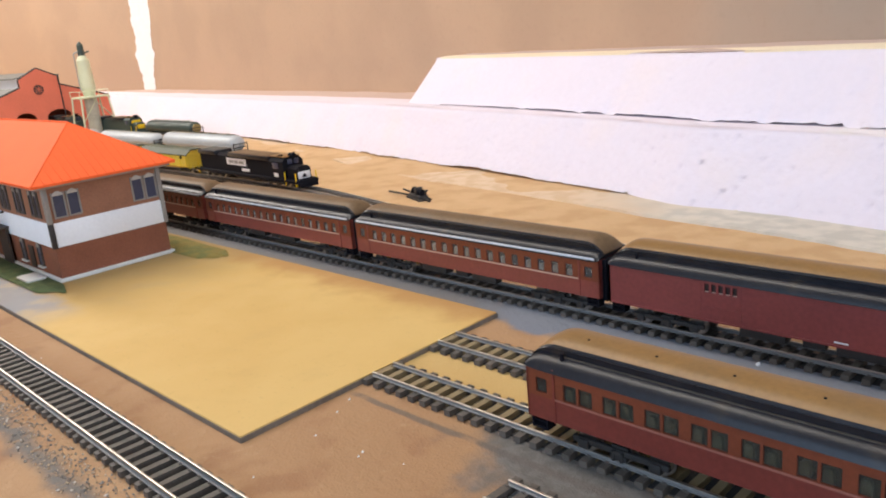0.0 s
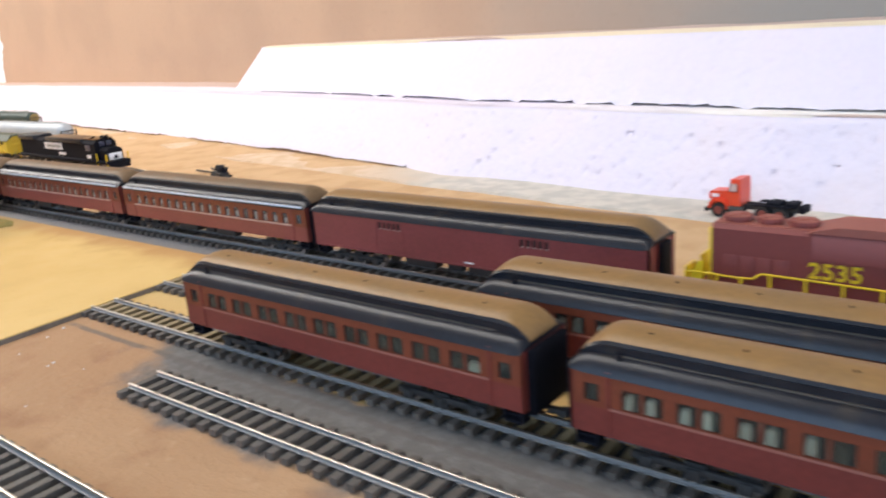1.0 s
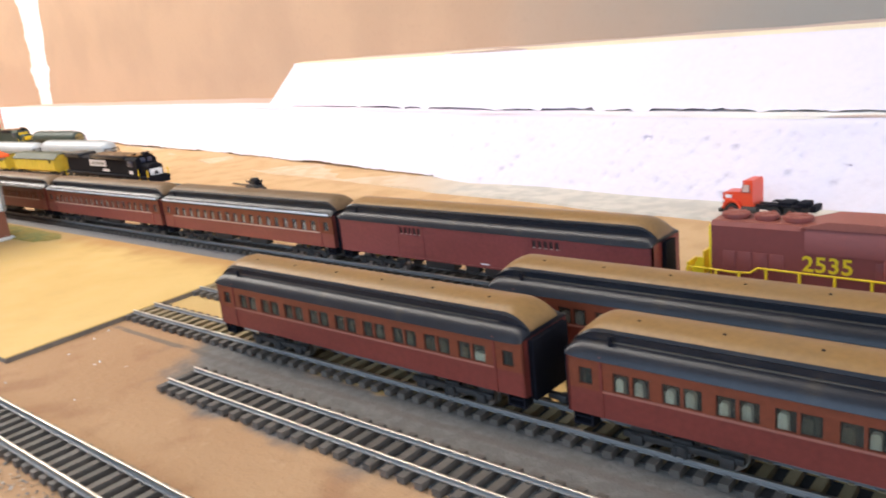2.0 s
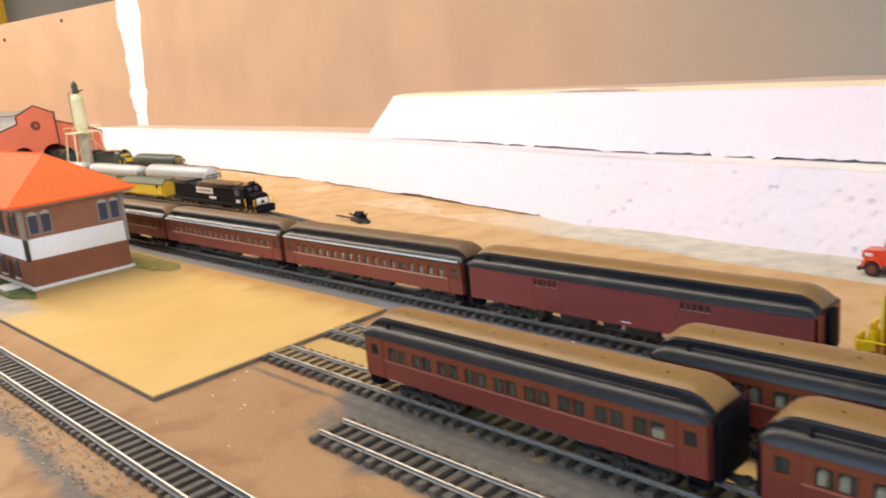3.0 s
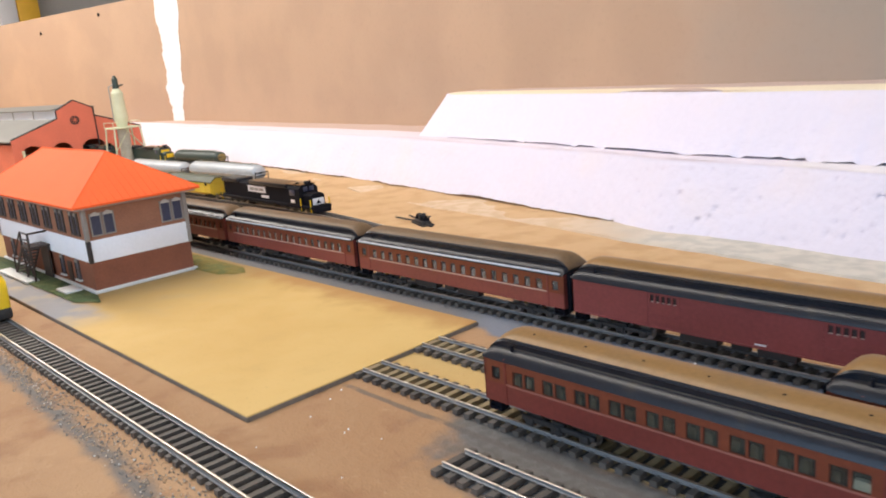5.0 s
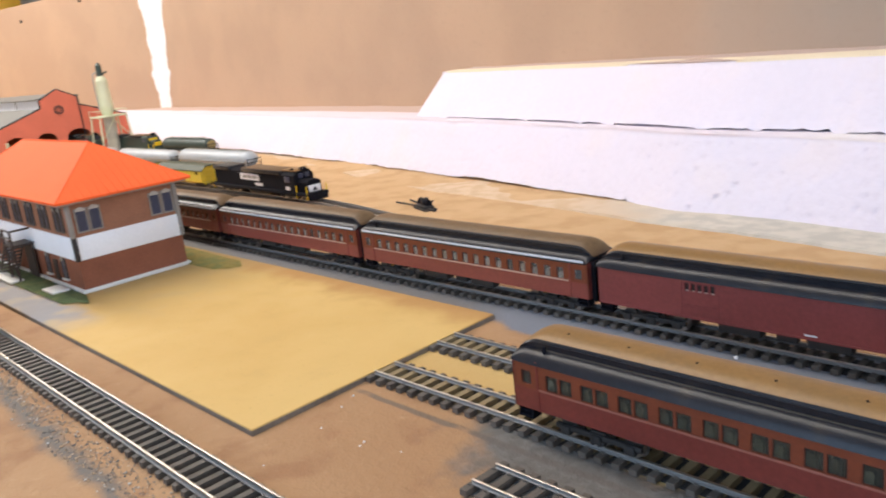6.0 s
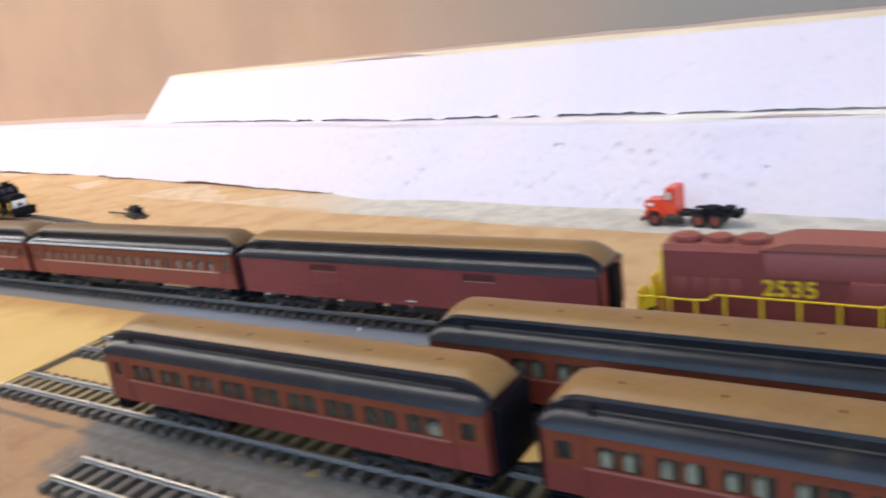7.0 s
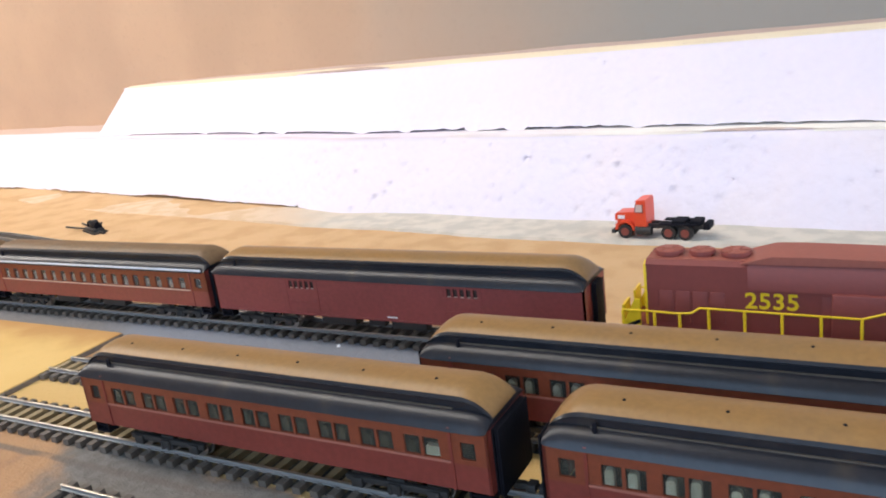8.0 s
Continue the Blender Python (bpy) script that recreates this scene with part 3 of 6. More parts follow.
# beyond the panels: a white upright and a yellow one against the grey wall
bm = B(); box(bm, -5.10, -5.02, 1.36, 1.46, RZ0, RZ1, 0.004); solid("white_upright", bm, WHITE, "white painted upright against the grey wall", "upright")
bm = B(); box(bm, -5.10, -5.02, 1.465, 1.59, RZ0, RZ1, 0.004); solid("yellow_upright", bm, POST_YELLOW, "yellow painted upright against the grey wall", "upright")

# ---- the table with its plaster surface ----
bm = B()
NX, NY = 170, 60
grid = []
for i in range(NX + 1):
    px = -3.75 + 5.35 * i / NX
    row = []
    for j in range(NY + 1):
        py = -0.42 + 1.66 * j / NY
        rise = GROUND_Z * min(1.0, max(0.0, (0.325 - py) / 0.05))
        if py > 0.47:
            k = min(1.0, (py - 0.47) / 0.12)
            left = min(1.0, max(0.0, (0.05 - px) / 0.5))
            rise += 0.006 * k * left * (0.5 + noise.noise((px * 6, py * 6, 0)))
        row.append((px, py, rise))
    grid.append(row)
top = skin(bm, grid, False)
solid("ground", bm, GROUND, "tan painted plaster surface of the layout table", "layout ground", "structure", angle=60)
bm = B(); box(bm, -3.75, 1.6, -0.42, 1.24, -0.05, -0.006); solid("table", bm, mat("table_wood", (0.32, 0.21, 0.11), 0.6, spread=0.2, grain=40, stain=5), "plain wooden table that carries the layout", "table")
for lx in (-3.6, -1.1, 1.45):
    for ly in (-0.34, 1.15):
        bm = B(); box(bm, lx - 0.04, lx + 0.04, ly - 0.04, ly + 0.04, RZ0, -0.05, 0.004)
        part("leg", bm, MATS["table_wood"], bpy.data.objects["table"])

# ---- foam terraces ----


def base_y(x):
    pts = ((-3.2, 1.0), (-2.2, 0.87), (-1.19, 0.746), (-0.70, 0.670), (-0.29, 0.60), (-0.19, 0.58), (-0.06, 0.552), (0.13, 0.534), (0.40, 0.503), (0.5, 0.496), (0.7, 0.475), (1.6, 0.38))
    for (a, p), (b, q) in zip(pts, pts[1:]):
        if x <= b:
            return p + (q - p) * (x - a) / (b - a)
    return pts[-1][1]


def terrace_z(x, left, right):
    k = min(1.0, max(0.0, (x + 0.6) / 1.0))
    return left + (right - left) * k


def terrace(name, x0, x1, foot, height0, height1, run, label, lip, end_slope=0.0, torn_from=9.0, torn_to=9.0, edge=None):
    bm = B()
    rows = []
    count = int((x1 - x0) / 0.0032)
    for i in range(count + 1):
        x = x0 + (x1 - x0) * i / count
        z0 = height0(x)
        z1 = height1(x)
        y0 = foot(x)
        wob = 0.006 * noise.noise((x * 9, 0.0, z0 * 40))
        row = [(x, y0 + 0.034, z0)]
        open_here = 1.0 if z0 < 0.01 else min(1.0, max(0.04, 1.0 + 5.0 * (noise.noise((x * 31, 3.0, 1.7)) + 0.26)))
        gap = lip(x) * open_here * (0.62 + 0.20 * noise.noise((x * 9, 6.0, z0 * 90)) + 0.22 * noise.noise((x * 75, 1.0, z0 * 90)))
        row.append((x, y0 + 0.030, z0 + gap))
        for j in range(25):
            s = j / 24
            rough = (0.2 + 0.8 * min(1.0, max(0.0, (x + 0.55) / 0.75)) - 0.35 * min(1.0, max(0.0, (x - 0.28) / 0.2))) * (1.15 if z0 < 0.01 else 0.75)
            pit = 0.0022 * noise.noise((x * 18, s * 2.5, 4 + z0 * 50)) + rough * 0.0060 * max(0.0, noise.noise((x * 62, s * 5.5, z0 * 50)) - 0.44) + rough * 0.0125 * max(0.0, noise.noise((x * 150 + 3 * noise.noise((x * 7, s, 0)), s * 12, 9 + z0 * 50)) - 0.395) + rough * 0.0090 * max(0.0, noise.noise((x * 250, s * 17, 21 + z0 * 50)) - 0.345 - 0.17 * max(0.0, 0.3 - x))
            yy = y0 + run * s + wob + pit + (0.004 if j == 24 else 0)
            zz = z0 + gap + (z1 - z0 - gap) * s + 0.5 * pit
            xx = x
            if end_slope:
                xx = x + end_slope * (1 - s) * max(0.0, 1 - (x - x0) / 0.12) * -1
            row.append((xx, yy, zz))
        rows.append(row)
    skin(bm, rows, False)
    ob = solid(name, bm, FOAM, label, "foam terrace", angle=70)
    bm = B()
    rows = []
    for i in range(count // 2 + 1):
        x = x0 + (x1 - x0) * i / (count // 2)
        z1 = height1(x)
        y1 = foot(x) + run + 0.002 + 0.006 * noise.noise((x * 9, 0.0, height0(x) * 40))
        rows.append([(x, y1 + (back_y(x) - y1) * j / 6, z1 + 0.0015 * noise.noise((x * 10, j * 0.7, 1.0))) for j in range(7)])
    skin(bm, rows, False)
    part("top_face", bm, FOAM_TOP, ob, "pinkish cut foam top", 70)
    bm = B()
    rows = []
    for i in range(count // 2 + 1):
        x = x0 + (x1 - x0) * i / (count // 2)
        y1 = foot(x) + run + 0.003 + 0.006 * noise.noise((x * 9, 0.0, height0(x) * 40))
        w = (back_y(x) - y1) * (0.42 + 0.10 * noise.noise((x * 6, 8.0, run * 90)))
        torn = (0.034 if end_slope else 0.010) * math.sin(math.pi * (x - torn_from) / (torn_to - torn_from)) ** 0.6 if torn_from < x < torn_to else 0.0
        zt = height1(x) + 0.0007
        rows.append([(x, y1 - 0.003 + torn * 1.3, zt - 0.0022), (x, y1 + 0.001 + torn * 1.2, zt), (x, y1 + torn + (w - torn) * 0.5, zt + 0.0005), (x, y1 + w, zt)])
    skin(bm, rows, False)
    part("cut_edge", bm, edge or FOAM_LEDGE, ob, "cream cut edge of the foam", 70)
    bm = B()
    x = x0
    ya, za, zb = foot(x), height0(x), height1(x)
    prism(bm, [(ya + 0.012, za), (ya + run, zb), (back_y(x), zb), (back_y(x), za)], "x", x - 0.001, x + 0.006)
    part("end_face", bm, FOAM, ob)
    return ob


def low_top(x):
    return terrace_z(x, 0.079, 0.071)


def high_top(x):
    return terrace_z(x, 0.147, 0.140)


terrace("foam_terrace", -3.1, 1.5, base_y, lambda x: 0.0, low_top, 0.046, "lower terrace of rough white foam board", lambda x: 0.0092 * min(1.0, max(0.0, (0.02 - x) / 0.30)), torn_from=0.335, torn_to=0.42)
terrace("foam_terrace", -0.615, 1.5, lambda x: base_y(x) + 0.070 - 0.006 * max(0, x), low_top, high_top, 0.058, "upper terrace of rough white foam board on the lower one", lambda x: 0.0056 * min(1.0, 0.45 + max(0.0, (x + 0.62) / 0.5)) * (1.0 - 0.12 * min(1.0, max(0.0, (x - 0.1) / 0.2))), 0.02, -0.205, -0.045, FOAM_CREAM)

# ---- road strip at the foot of the foam: pale tan plaster that turns into grey paint ----


def road_y(x):
    pts = ((-1.2, 0.742), (-0.73, 0.622), (-0.60, 0.578), (-0.40, 0.546), (-0.23, 0.523), (-0.10, 0.506), (0.02, 0.490), (0.15, 0.475), (0.27, 0.462), (0.40, 0.453), (0.50, 0.447), (1.5, 0.370))
    for (a, p), (b, q) in zip(pts, pts[1:]):
        if x <= b:
            return p + (q - p) * (x - a) / (b - a)
    return pts[-1][1]


bm = B()
rows = []
for i in range(330):
    x = -1.18 + 2.6 * i / 329
    y1 = base_y(x) + 0.012
    y0 = road_y(x) + 0.0045 * noise.noise((x * 9, 0, 0)) + 0.0025 * noise.noise((x * 40, 2.0, 0))
    h = 0.0024 + 0.0012 * noise.noise((x * 14, 5.0, 0)) * (1 if x < 0 else 0.3)
    rows.append([(x, y0 - 0.0015, -0.0004)] + [(x, y0 + (y1 - y0) * k, h * (1 - 0.2 * k) + 0.0006 * noise.noise((x * 30, k * 4, 7.0))) for k in (0.0, 0.12, 0.3, 0.5, 0.7, 0.85, 1.0)])
skin(bm, rows, False)
solid("road", bm, ROAD, "pale tan and grey painted road strip below the foam", "road", "structure", angle=60)

# ---- yellow board under the tower ----
board = thing("baseboard_panel", "smooth ochre yellow board lying on the plaster", "board")
BOARD_Z = 0.0062
outline = [(0.0025, 0.0), (-0.0020, 0.2065), (-0.95, 0.2085), (-0.95, 0.0060)]
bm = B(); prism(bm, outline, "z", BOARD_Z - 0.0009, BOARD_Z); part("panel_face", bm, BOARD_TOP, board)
bm = B(); prism(bm, [(0.0031, -0.0005), (-0.0014, 0.2070), (-0.951, 0.2090), (-0.951, 0.0055)], "z", 0.0, BOARD_Z - 0.0008); part("panel_edge", bm, BOARD_EDGE, board, "dark raw board edge")
# the tower and what belongs to it stand on the board
ON_BOARD = Matrix.Translation((0.43, -0.20, 0.206)) @ Matrix.Scale(0.9916, 4) @ Matrix.Translation((-0.43, 0.20, -0.206))


def patch(name, cx, cy, rx, ry, z, material, label, category, seed, kind=""):
    bm = B()
    c = bm.verts.new((cx, cy, z + 0.0004))
    ring, outer = [], []
    for i in range(64):
        a = 2 * math.pi * i / 64
        sx, sy = math.cos(a), math.sin(a)
        k = 1 / max(abs(sx), abs(sy)) ** 0.7
        k *= 1 + 0.10 * noise.noise((sx * 2, sy * 2, seed))
        ring.append(bm.verts.new((cx + rx * sx * k, cy + ry * sy * k, z + 0.0004)))
        outer.append(bm.verts.new((cx + (rx * k + 0.001) * sx, cy + (ry * k + 0.001) * sy, z - 0.0003)))
    for i in range(64):
        j = (i + 1) % 64
        bm.faces.new((c, ring[i], ring[j]))
        bm.faces.new((ring[i], outer[i], outer[j], ring[j]))
    ob = solid(name, bm, material, label, category, kind, angle=60)
    ob.matrix_world = ON_BOARD
    return ob


patch("grass_mat", -0.555, 0.047, 0.185, 0.013, 0.0058, GRASS, "worn green grass mat along the tower front", "grass", 2.0, "stuff")
patch("grass_mat", -0.485, 0.187, 0.150, 0.017, 0.0053, GRASS_DRY, "dry yellow green grass mat behind the tower", "grass", 3.0, "stuff")

# ---- tracks ----


def tie_mesh(material, half_gauge=0.00825, half=0.015):
    bm = B()
    prism(bm, [(-0.0022, 0.0030), (0.0022, 0.0030), (0.0020, TT), (-0.0020, TT)], "y", -half, half)
    for s in (-1, 1):
        for o in (-0.0018, 0.0018):
            box(bm, -0.0010, 0.0010, s * half_gauge + o - 0.0004, s * half_gauge + o + 0.0004, TT - 0.0002, TT + 0.0007)
    return finish("tie", bm, material)


TIE_MESH = tie_mesh(TIE)
TIE_TAN_MESH = tie_mesh(TIE_TAN)
TIE_WIDE = tie_mesh(TIE, 0.0099, 0.0142)
PITCH = 0.0095


def lay_track(label, pts, loose_from=None, bed=0.0112, group="tracks", fill=BED, half_gauge=0.00825, tie=None, lift=0.0):
    tr = thing("track", label, "railway track", group=group)
    pts = [Vector((p[0], p[1], 0)) for p in pts]
    tans = []
    for i, p in enumerate(pts):
        a, b = pts[max(0, i - 1)], pts[min(len(pts) - 1, i + 1)]
        tans.append((b - a).normalized())
    nor = [Vector((-t.y, t.x, 0)) for t in tans]
    prof = [(-0.0011, TT), (-0.0011, TT + 0.0004), (-0.0003, TT + 0.0007), (-0.0003, RT - 0.0010), (-0.0006, RT - 0.0007), (-0.0006, RT - 0.0001), (-0.0004, RT),
            (0.0004, RT), (0.0006, RT - 0.0001), (0.0006, RT - 0.0007), (0.0003, RT - 0.0010), (0.0003, TT + 0.0007), (0.0011, TT + 0.0004), (0.0011, TT)]
    for s in (-1, 1):
        bm = B()
        rows = [[p + n * (s * half_gauge + o) + Vector((0, 0, z + (lift if z > TT + 0.001 else 0.0))) for o, z in prof + prof[:1]] for p, n in zip(pts, nor)]
        skin(bm, rows, False)
        part("rail", bm, RAIL, tr)
    bm = B()
    skin(bm, [[p + n * o + Vector((0, 0, z)) for o, z in ((-bed - 0.0004, 0.0), (-bed, 0.0030), (bed, 0.0030), (bed + 0.0004, 0.0))] for p, n in zip(pts, nor)], False)
    part("roadbed", bm, fill, tr)
    far = B()
    carry = 0.0
    rng = random.Random(len(label))
    spots = []
    for a, b, t in zip(pts, pts[1:], tans):
        L = (b - a).length
        d = carry
        while d < L:
            spots.append((a + (b - a) * (d / L), math.atan2((b - a).y, (b - a).x)))
            d += PITCH
        carry = d - L
    rest = []
    for p, ang in spots:
        if loose_from is not None and p.x < loose_from:
            rest.append((p, ang))
            continue
        share("tie", tie or TIE_MESH, tr, Matrix.Translation((p.x + rng.uniform(-1, 1) * 0.0003, p.y, 0)) @ Matrix.Rotation(ang + rng.uniform(-1, 1) * 0.012, 4, "Z"))
    for p, ang in rest:
        vs = bmesh.ops.create_cube(far, size=1.0)["verts"]
        mm = Matrix.Translation((p.x, p.y, 0.0046)) @ Matrix.Rotation(ang, 4, "Z") @ Matrix.Diagonal((0.0043, 0.030, 0.0032, 1))
        bmesh.ops.transform(far, matrix=mm, verts=vs)
    if rest:
        tagged(part("far_ties", far, TIE, tr), kind="stuff")
    else:
        far.free()
    return tr


Y_SIDE, Y_COACH, Y_FAR, Y_MAIN, Y_SPUR = 0.0400, 0.0970, 0.153, 0.245, 0.430


def near_y(x):
    return -0.0414 - 0.0090 * x


lay_track("near running track with bright nickel rails and dark ties", [(-1.3, near_y(-1.3)), (0.75, near_y(0.75))], half_gauge=0.0099, tie=TIE_WIDE, lift=0.0014)
lay_track("short empty siding with dark ties that ends on the plaster", [(0.142, Y_SIDE), (0.95, Y_SIDE)], fill=BED_GREY)
lay_track("siding under the red coaches ending at the yellow board", [(0.0045, Y_COACH), (1.05, Y_COACH)], bed=0.0112, tie=TIE_TAN_MESH)
lay_track("siding behind the front coaches ending at the yellow board", [(0.0030, Y_FAR), (1.1, Y_FAR)], bed=0.0112, tie=TIE_TAN_MESH)
lay_track("main line track under the passenger train", [(-2.3, Y_MAIN), (1.3, Y_MAIN)], loose_from=-0.95)
curve_pts = [(-1.95, Y_SPUR + 0.008), (-0.95, Y_SPUR + 0.008), (-0.70, Y_SPUR + 0.007), (-0.65, Y_SPUR + 0.0065), (-0.60, Y_SPUR + 0.005), (-0.55, Y_SPUR + 0.001), (-0.50, Y_SPUR - 0.004), (-0.46, Y_SPUR - 0.0095), (-0.42, Y_SPUR - 0.016), (-0.34, Y_SPUR - 0.031), (-0.20, Y_SPUR - 0.059), (-0.05, Y_SPUR - 0.086), (0.10, Y_SPUR - 0.109), (0.20, Y_SPUR - 0.122)]
lay_track("yard track under the black locomotive, curving towards the main line", curve_pts, loose_from=-1.2)
lay_track("rear yard track under the silver tank cars", [(-1.95, 0.55), (-0.78, 0.55)], loose_from=-1.0)
lay_track("rearmost yard track beside the foam", [(-1.95, 0.675), (-1.18, 0.675)], loose_from=-1.2)

# ---- rolling stock ----


def wheel_mesh():
    bm = B()
    rod(bm, (0, -0.0014, 0), (0, 0.0014, 0), 0.0052, 20)
    rod(bm, (0, 0.0014, 0), (0, 0.0020, 0), 0.0060, 20)
    return finish("wheel", bm, WHEEL)


WHEEL_MESH = wheel_mesh()


def bogie(parent, cx, axles=(-0.012, 0.012), frame_mat=None, half=0.0125):
    """A truck: side frames with journal boxes and springs, a bolster, and wheels on axles."""
    bm = B()
    a, b = axles[0] - 0.006, axles[-1] + 0.006
    for s in (-1, 1):
        y = s * half
        box(bm, a, b, y - 0.0012, y + 0.0012, 0.0050, 0.0078, 0.0004)
        for x in axles:
            box(bm, x - 0.0028, x + 0.0028, y - 0.0017 + s * 0.0006, y + 0.0017 + s * 0.0006, 0.0030, 0.0075, 0.0005)
        mid = (axles[0] + axles[-1]) / 2
        box(bm, mid - 0.004, mid + 0.004, y - 0.0016, y + 0.0016, 0.0025, 0.0050, 0.0004)
        for k in (-1, 1):
            rod(bm, (mid + k * 0.002, y + s * 0.0018, 0.0028), (mid + k * 0.002, y + s * 0.0018, 0.0072), 0.0010, 8)
    box(bm, -0.004, 0.004, -half, half, 0.0055, 0.0090)
    tk = part("truck", bm, frame_mat or UNDER, parent)
    tk.matrix_basis = Matrix.Translation((cx, 0, 0))
    for x in axles:
        for s in (-1, 1):
            w = share("wheel", WHEEL_MESH, tk, Matrix.Translation((x, s * 0.0085, 0.0052)) @ Matrix.Rotation(0 if s < 0 else math.pi, 4, "Z"))
        bm = B()
        rod(bm, (x, -0.0085, 0.0052), (x, 0.0085, 0.0052), 0.0010, 8)
        part("axle", bm, BRASS, tk)
    return tk


def coupler(parent, x, s):
    bm = B()
    box(bm, min(x, x + s * 0.008), max(x, x + s * 0.008), -0.0014, 0.0014, 0.0065, 0.0092, 0.0003)
    box(bm, min(x + s * 0.006, x + s * 0.010), max(x + s * 0.006, x + s * 0.010), -0.0026, 0.0026, 0.0062, 0.0096, 0.0006)
    part("coupler", bm, UNDER, parent)


HW = 0.0172        # half width of a coach body
SILL, EAVE = 0.0130, 0.0392   # body above the rail head


def side_wall(bm, y, s, holes, x0, x1, z0, z1, thick=0.0010):
    """A side plate in one piece with rectangular openings (xa, xb, za, zb)."""
    ya, yb = (y, y + thick) if s < 0 else (y - thick, y)
    xs = sorted({x0, x1, *(h[0] for h in holes), *(h[1] for h in holes)})
    zs = sorted({z0, z1, *(h[2] for h in holes), *(h[3] for h in holes)})
    vert = {}

    def at(i, j, k):
        if (i, j, k) not in vert:
            vert[i, j, k] = bm.verts.new((xs[i], yb if k else ya, zs[j]))
        return vert[i, j, k]

    solid_cells = set()
    for i in range(len(xs) - 1):
        for j in range(len(zs) - 1):
            cx, cz = (xs[i] + xs[i + 1]) / 2, (zs[j] + zs[j + 1]) / 2
            if not any(a < cx < b and c < cz < d for a, b, c, d in holes):
                solid_cells.add((i, j))
    for i, j in sorted(solid_cells):
        for k in (0, 1):
            bm.faces.new((at(i, j, k), at(i + 1, j, k), at(i + 1, j + 1, k), at(i, j + 1, k)))
        for (di, dj), (p, q) in (((-1, 0), ((i, j), (i, j + 1))), ((1, 0), ((i + 1, j), (i + 1, j + 1))), ((0, -1), ((i, j), (i + 1, j))), ((0, 1), ((i, j + 1), (i + 1, j + 1)))):
            if (i + di, j + dj) not in solid_cells:
                bm.faces.new((at(*p, 0), at(*q, 0), at(*q, 1), at(*p, 1)))


def roof_section(k, e):
    """Half outline of the roof from the eave to the ridge; k: how much of the clerestory stands, e: end rounding."""
    low = [(HW + 0.0008, -0.0018), (HW + 0.0011, -0.0016), (HW + 0.0006, -0.0006), (HW, 0.0005), (HW - 0.0008, 0.0016), (HW - 0.0018, 0.0026), (HW - 0.0032, 0.0035), (HW - 0.0046, 0.0041), (0.0110, 0.0043)]
    cl = [(0.0108, 0.0040 + 0.0034 * k), (0.0117, 0.0042 + 0.0038 * k), (0.0107, 0.0046 + 0.0047 * k), (0.0092, 0.0048 + 0.0055 * k), (0.0058, 0.0052 + 0.0064 * k), (0.0, 0.0054 + 0.0068 * k)]
    return low, cl


def coach_roof(parent, L, base, top_mat, vents=0):
    stations = [0.0, 0.0008, 0.002, 0.004, 0.0065, 0.009, 0.012, 0.015, 0.018, 0.021]
    xs = [-L / 2 + d for d in stations] + [L / 2 - d for d in reversed(stations)]
    lows, tops = [], []
    for x in xs:
        d = min(x + L / 2, L / 2 - x)
        k = min(1.0, max(0.0, d / 0.014))
        k = math.sin(k * math.pi / 2)
        e = math.sqrt(max(0.0, 1 - (1 - min(1, d / 0.008)) ** 2))
        low, cl = roof_section(k, e)
        e2 = 0.45 + 0.55 * e
        lowp = [(x, y, base + z * (0.30 + 0.70 * e)) for y, z in low]
        full = [(x, -y, base + z * (0.30 + 0.70 * e)) for y, z in low]
        lows.append((full, lowp[::-1], [(x, -y, base + z * e2) for y, z in cl[:3]], [(x, y, base + z * e2) for y, z in cl[:3][::-1]]))
        tops.append([(x, -y, base + z * e2) for y, z in cl[2:]] + [(x, y, base + z * e2) for y, z in cl[2:-1][::-1]])
    bm = B()
    skin(bm, [a + c for a, b, c, d in lows], False)
    skin(bm, [d + b for a, b, c, d in lows], False)
    for a, b, c, d in (lows[0], lows[-1]):
        bm.faces.new([bm.verts.new(p) for p in a + c + d + b])
    roof = part("roof", bm, ROOF_DARK, parent, "dark slate grey roof side")
    bm = B()
    skin(bm, tops, True)
    part("clerestory_top", bm, top_mat, roof, "tan clerestory top")
    if vents:
        for s in (-1, 1):
            bm = B()
            box(bm, -L / 2 + 0.016, L / 2 - 0.016, s * 0.0115 - 0.00035, s * 0.0115 + 0.00035, base + 0.0040, base + 0.0048)
            part("clerestory_ledge", bm, LEDGE, roof, "dusty brown ledge under the clerestory")
        bm = B()
        rod(bm, (0, 0, 0), (0, 0, 0.0019), 0.00065, 8)
        vent = finish("roof_vent", bm, BLACK)
        for i in range(vents):
            share("roof_vent", vent, roof, Matrix.Translation((-L / 2 + 0.026 + (L - 0.052) * i / (vents - 1), -0.0035, base + 0.0102)))
    bm = B()
    rod(bm, (-L / 2 + 0.018, -0.0132, base + 0.002), (-L / 2 + 0.018, -0.0132, base + 0.0072), 0.0009, 8)
    part("smoke_jack", bm, BLACK, roof)
    return roof


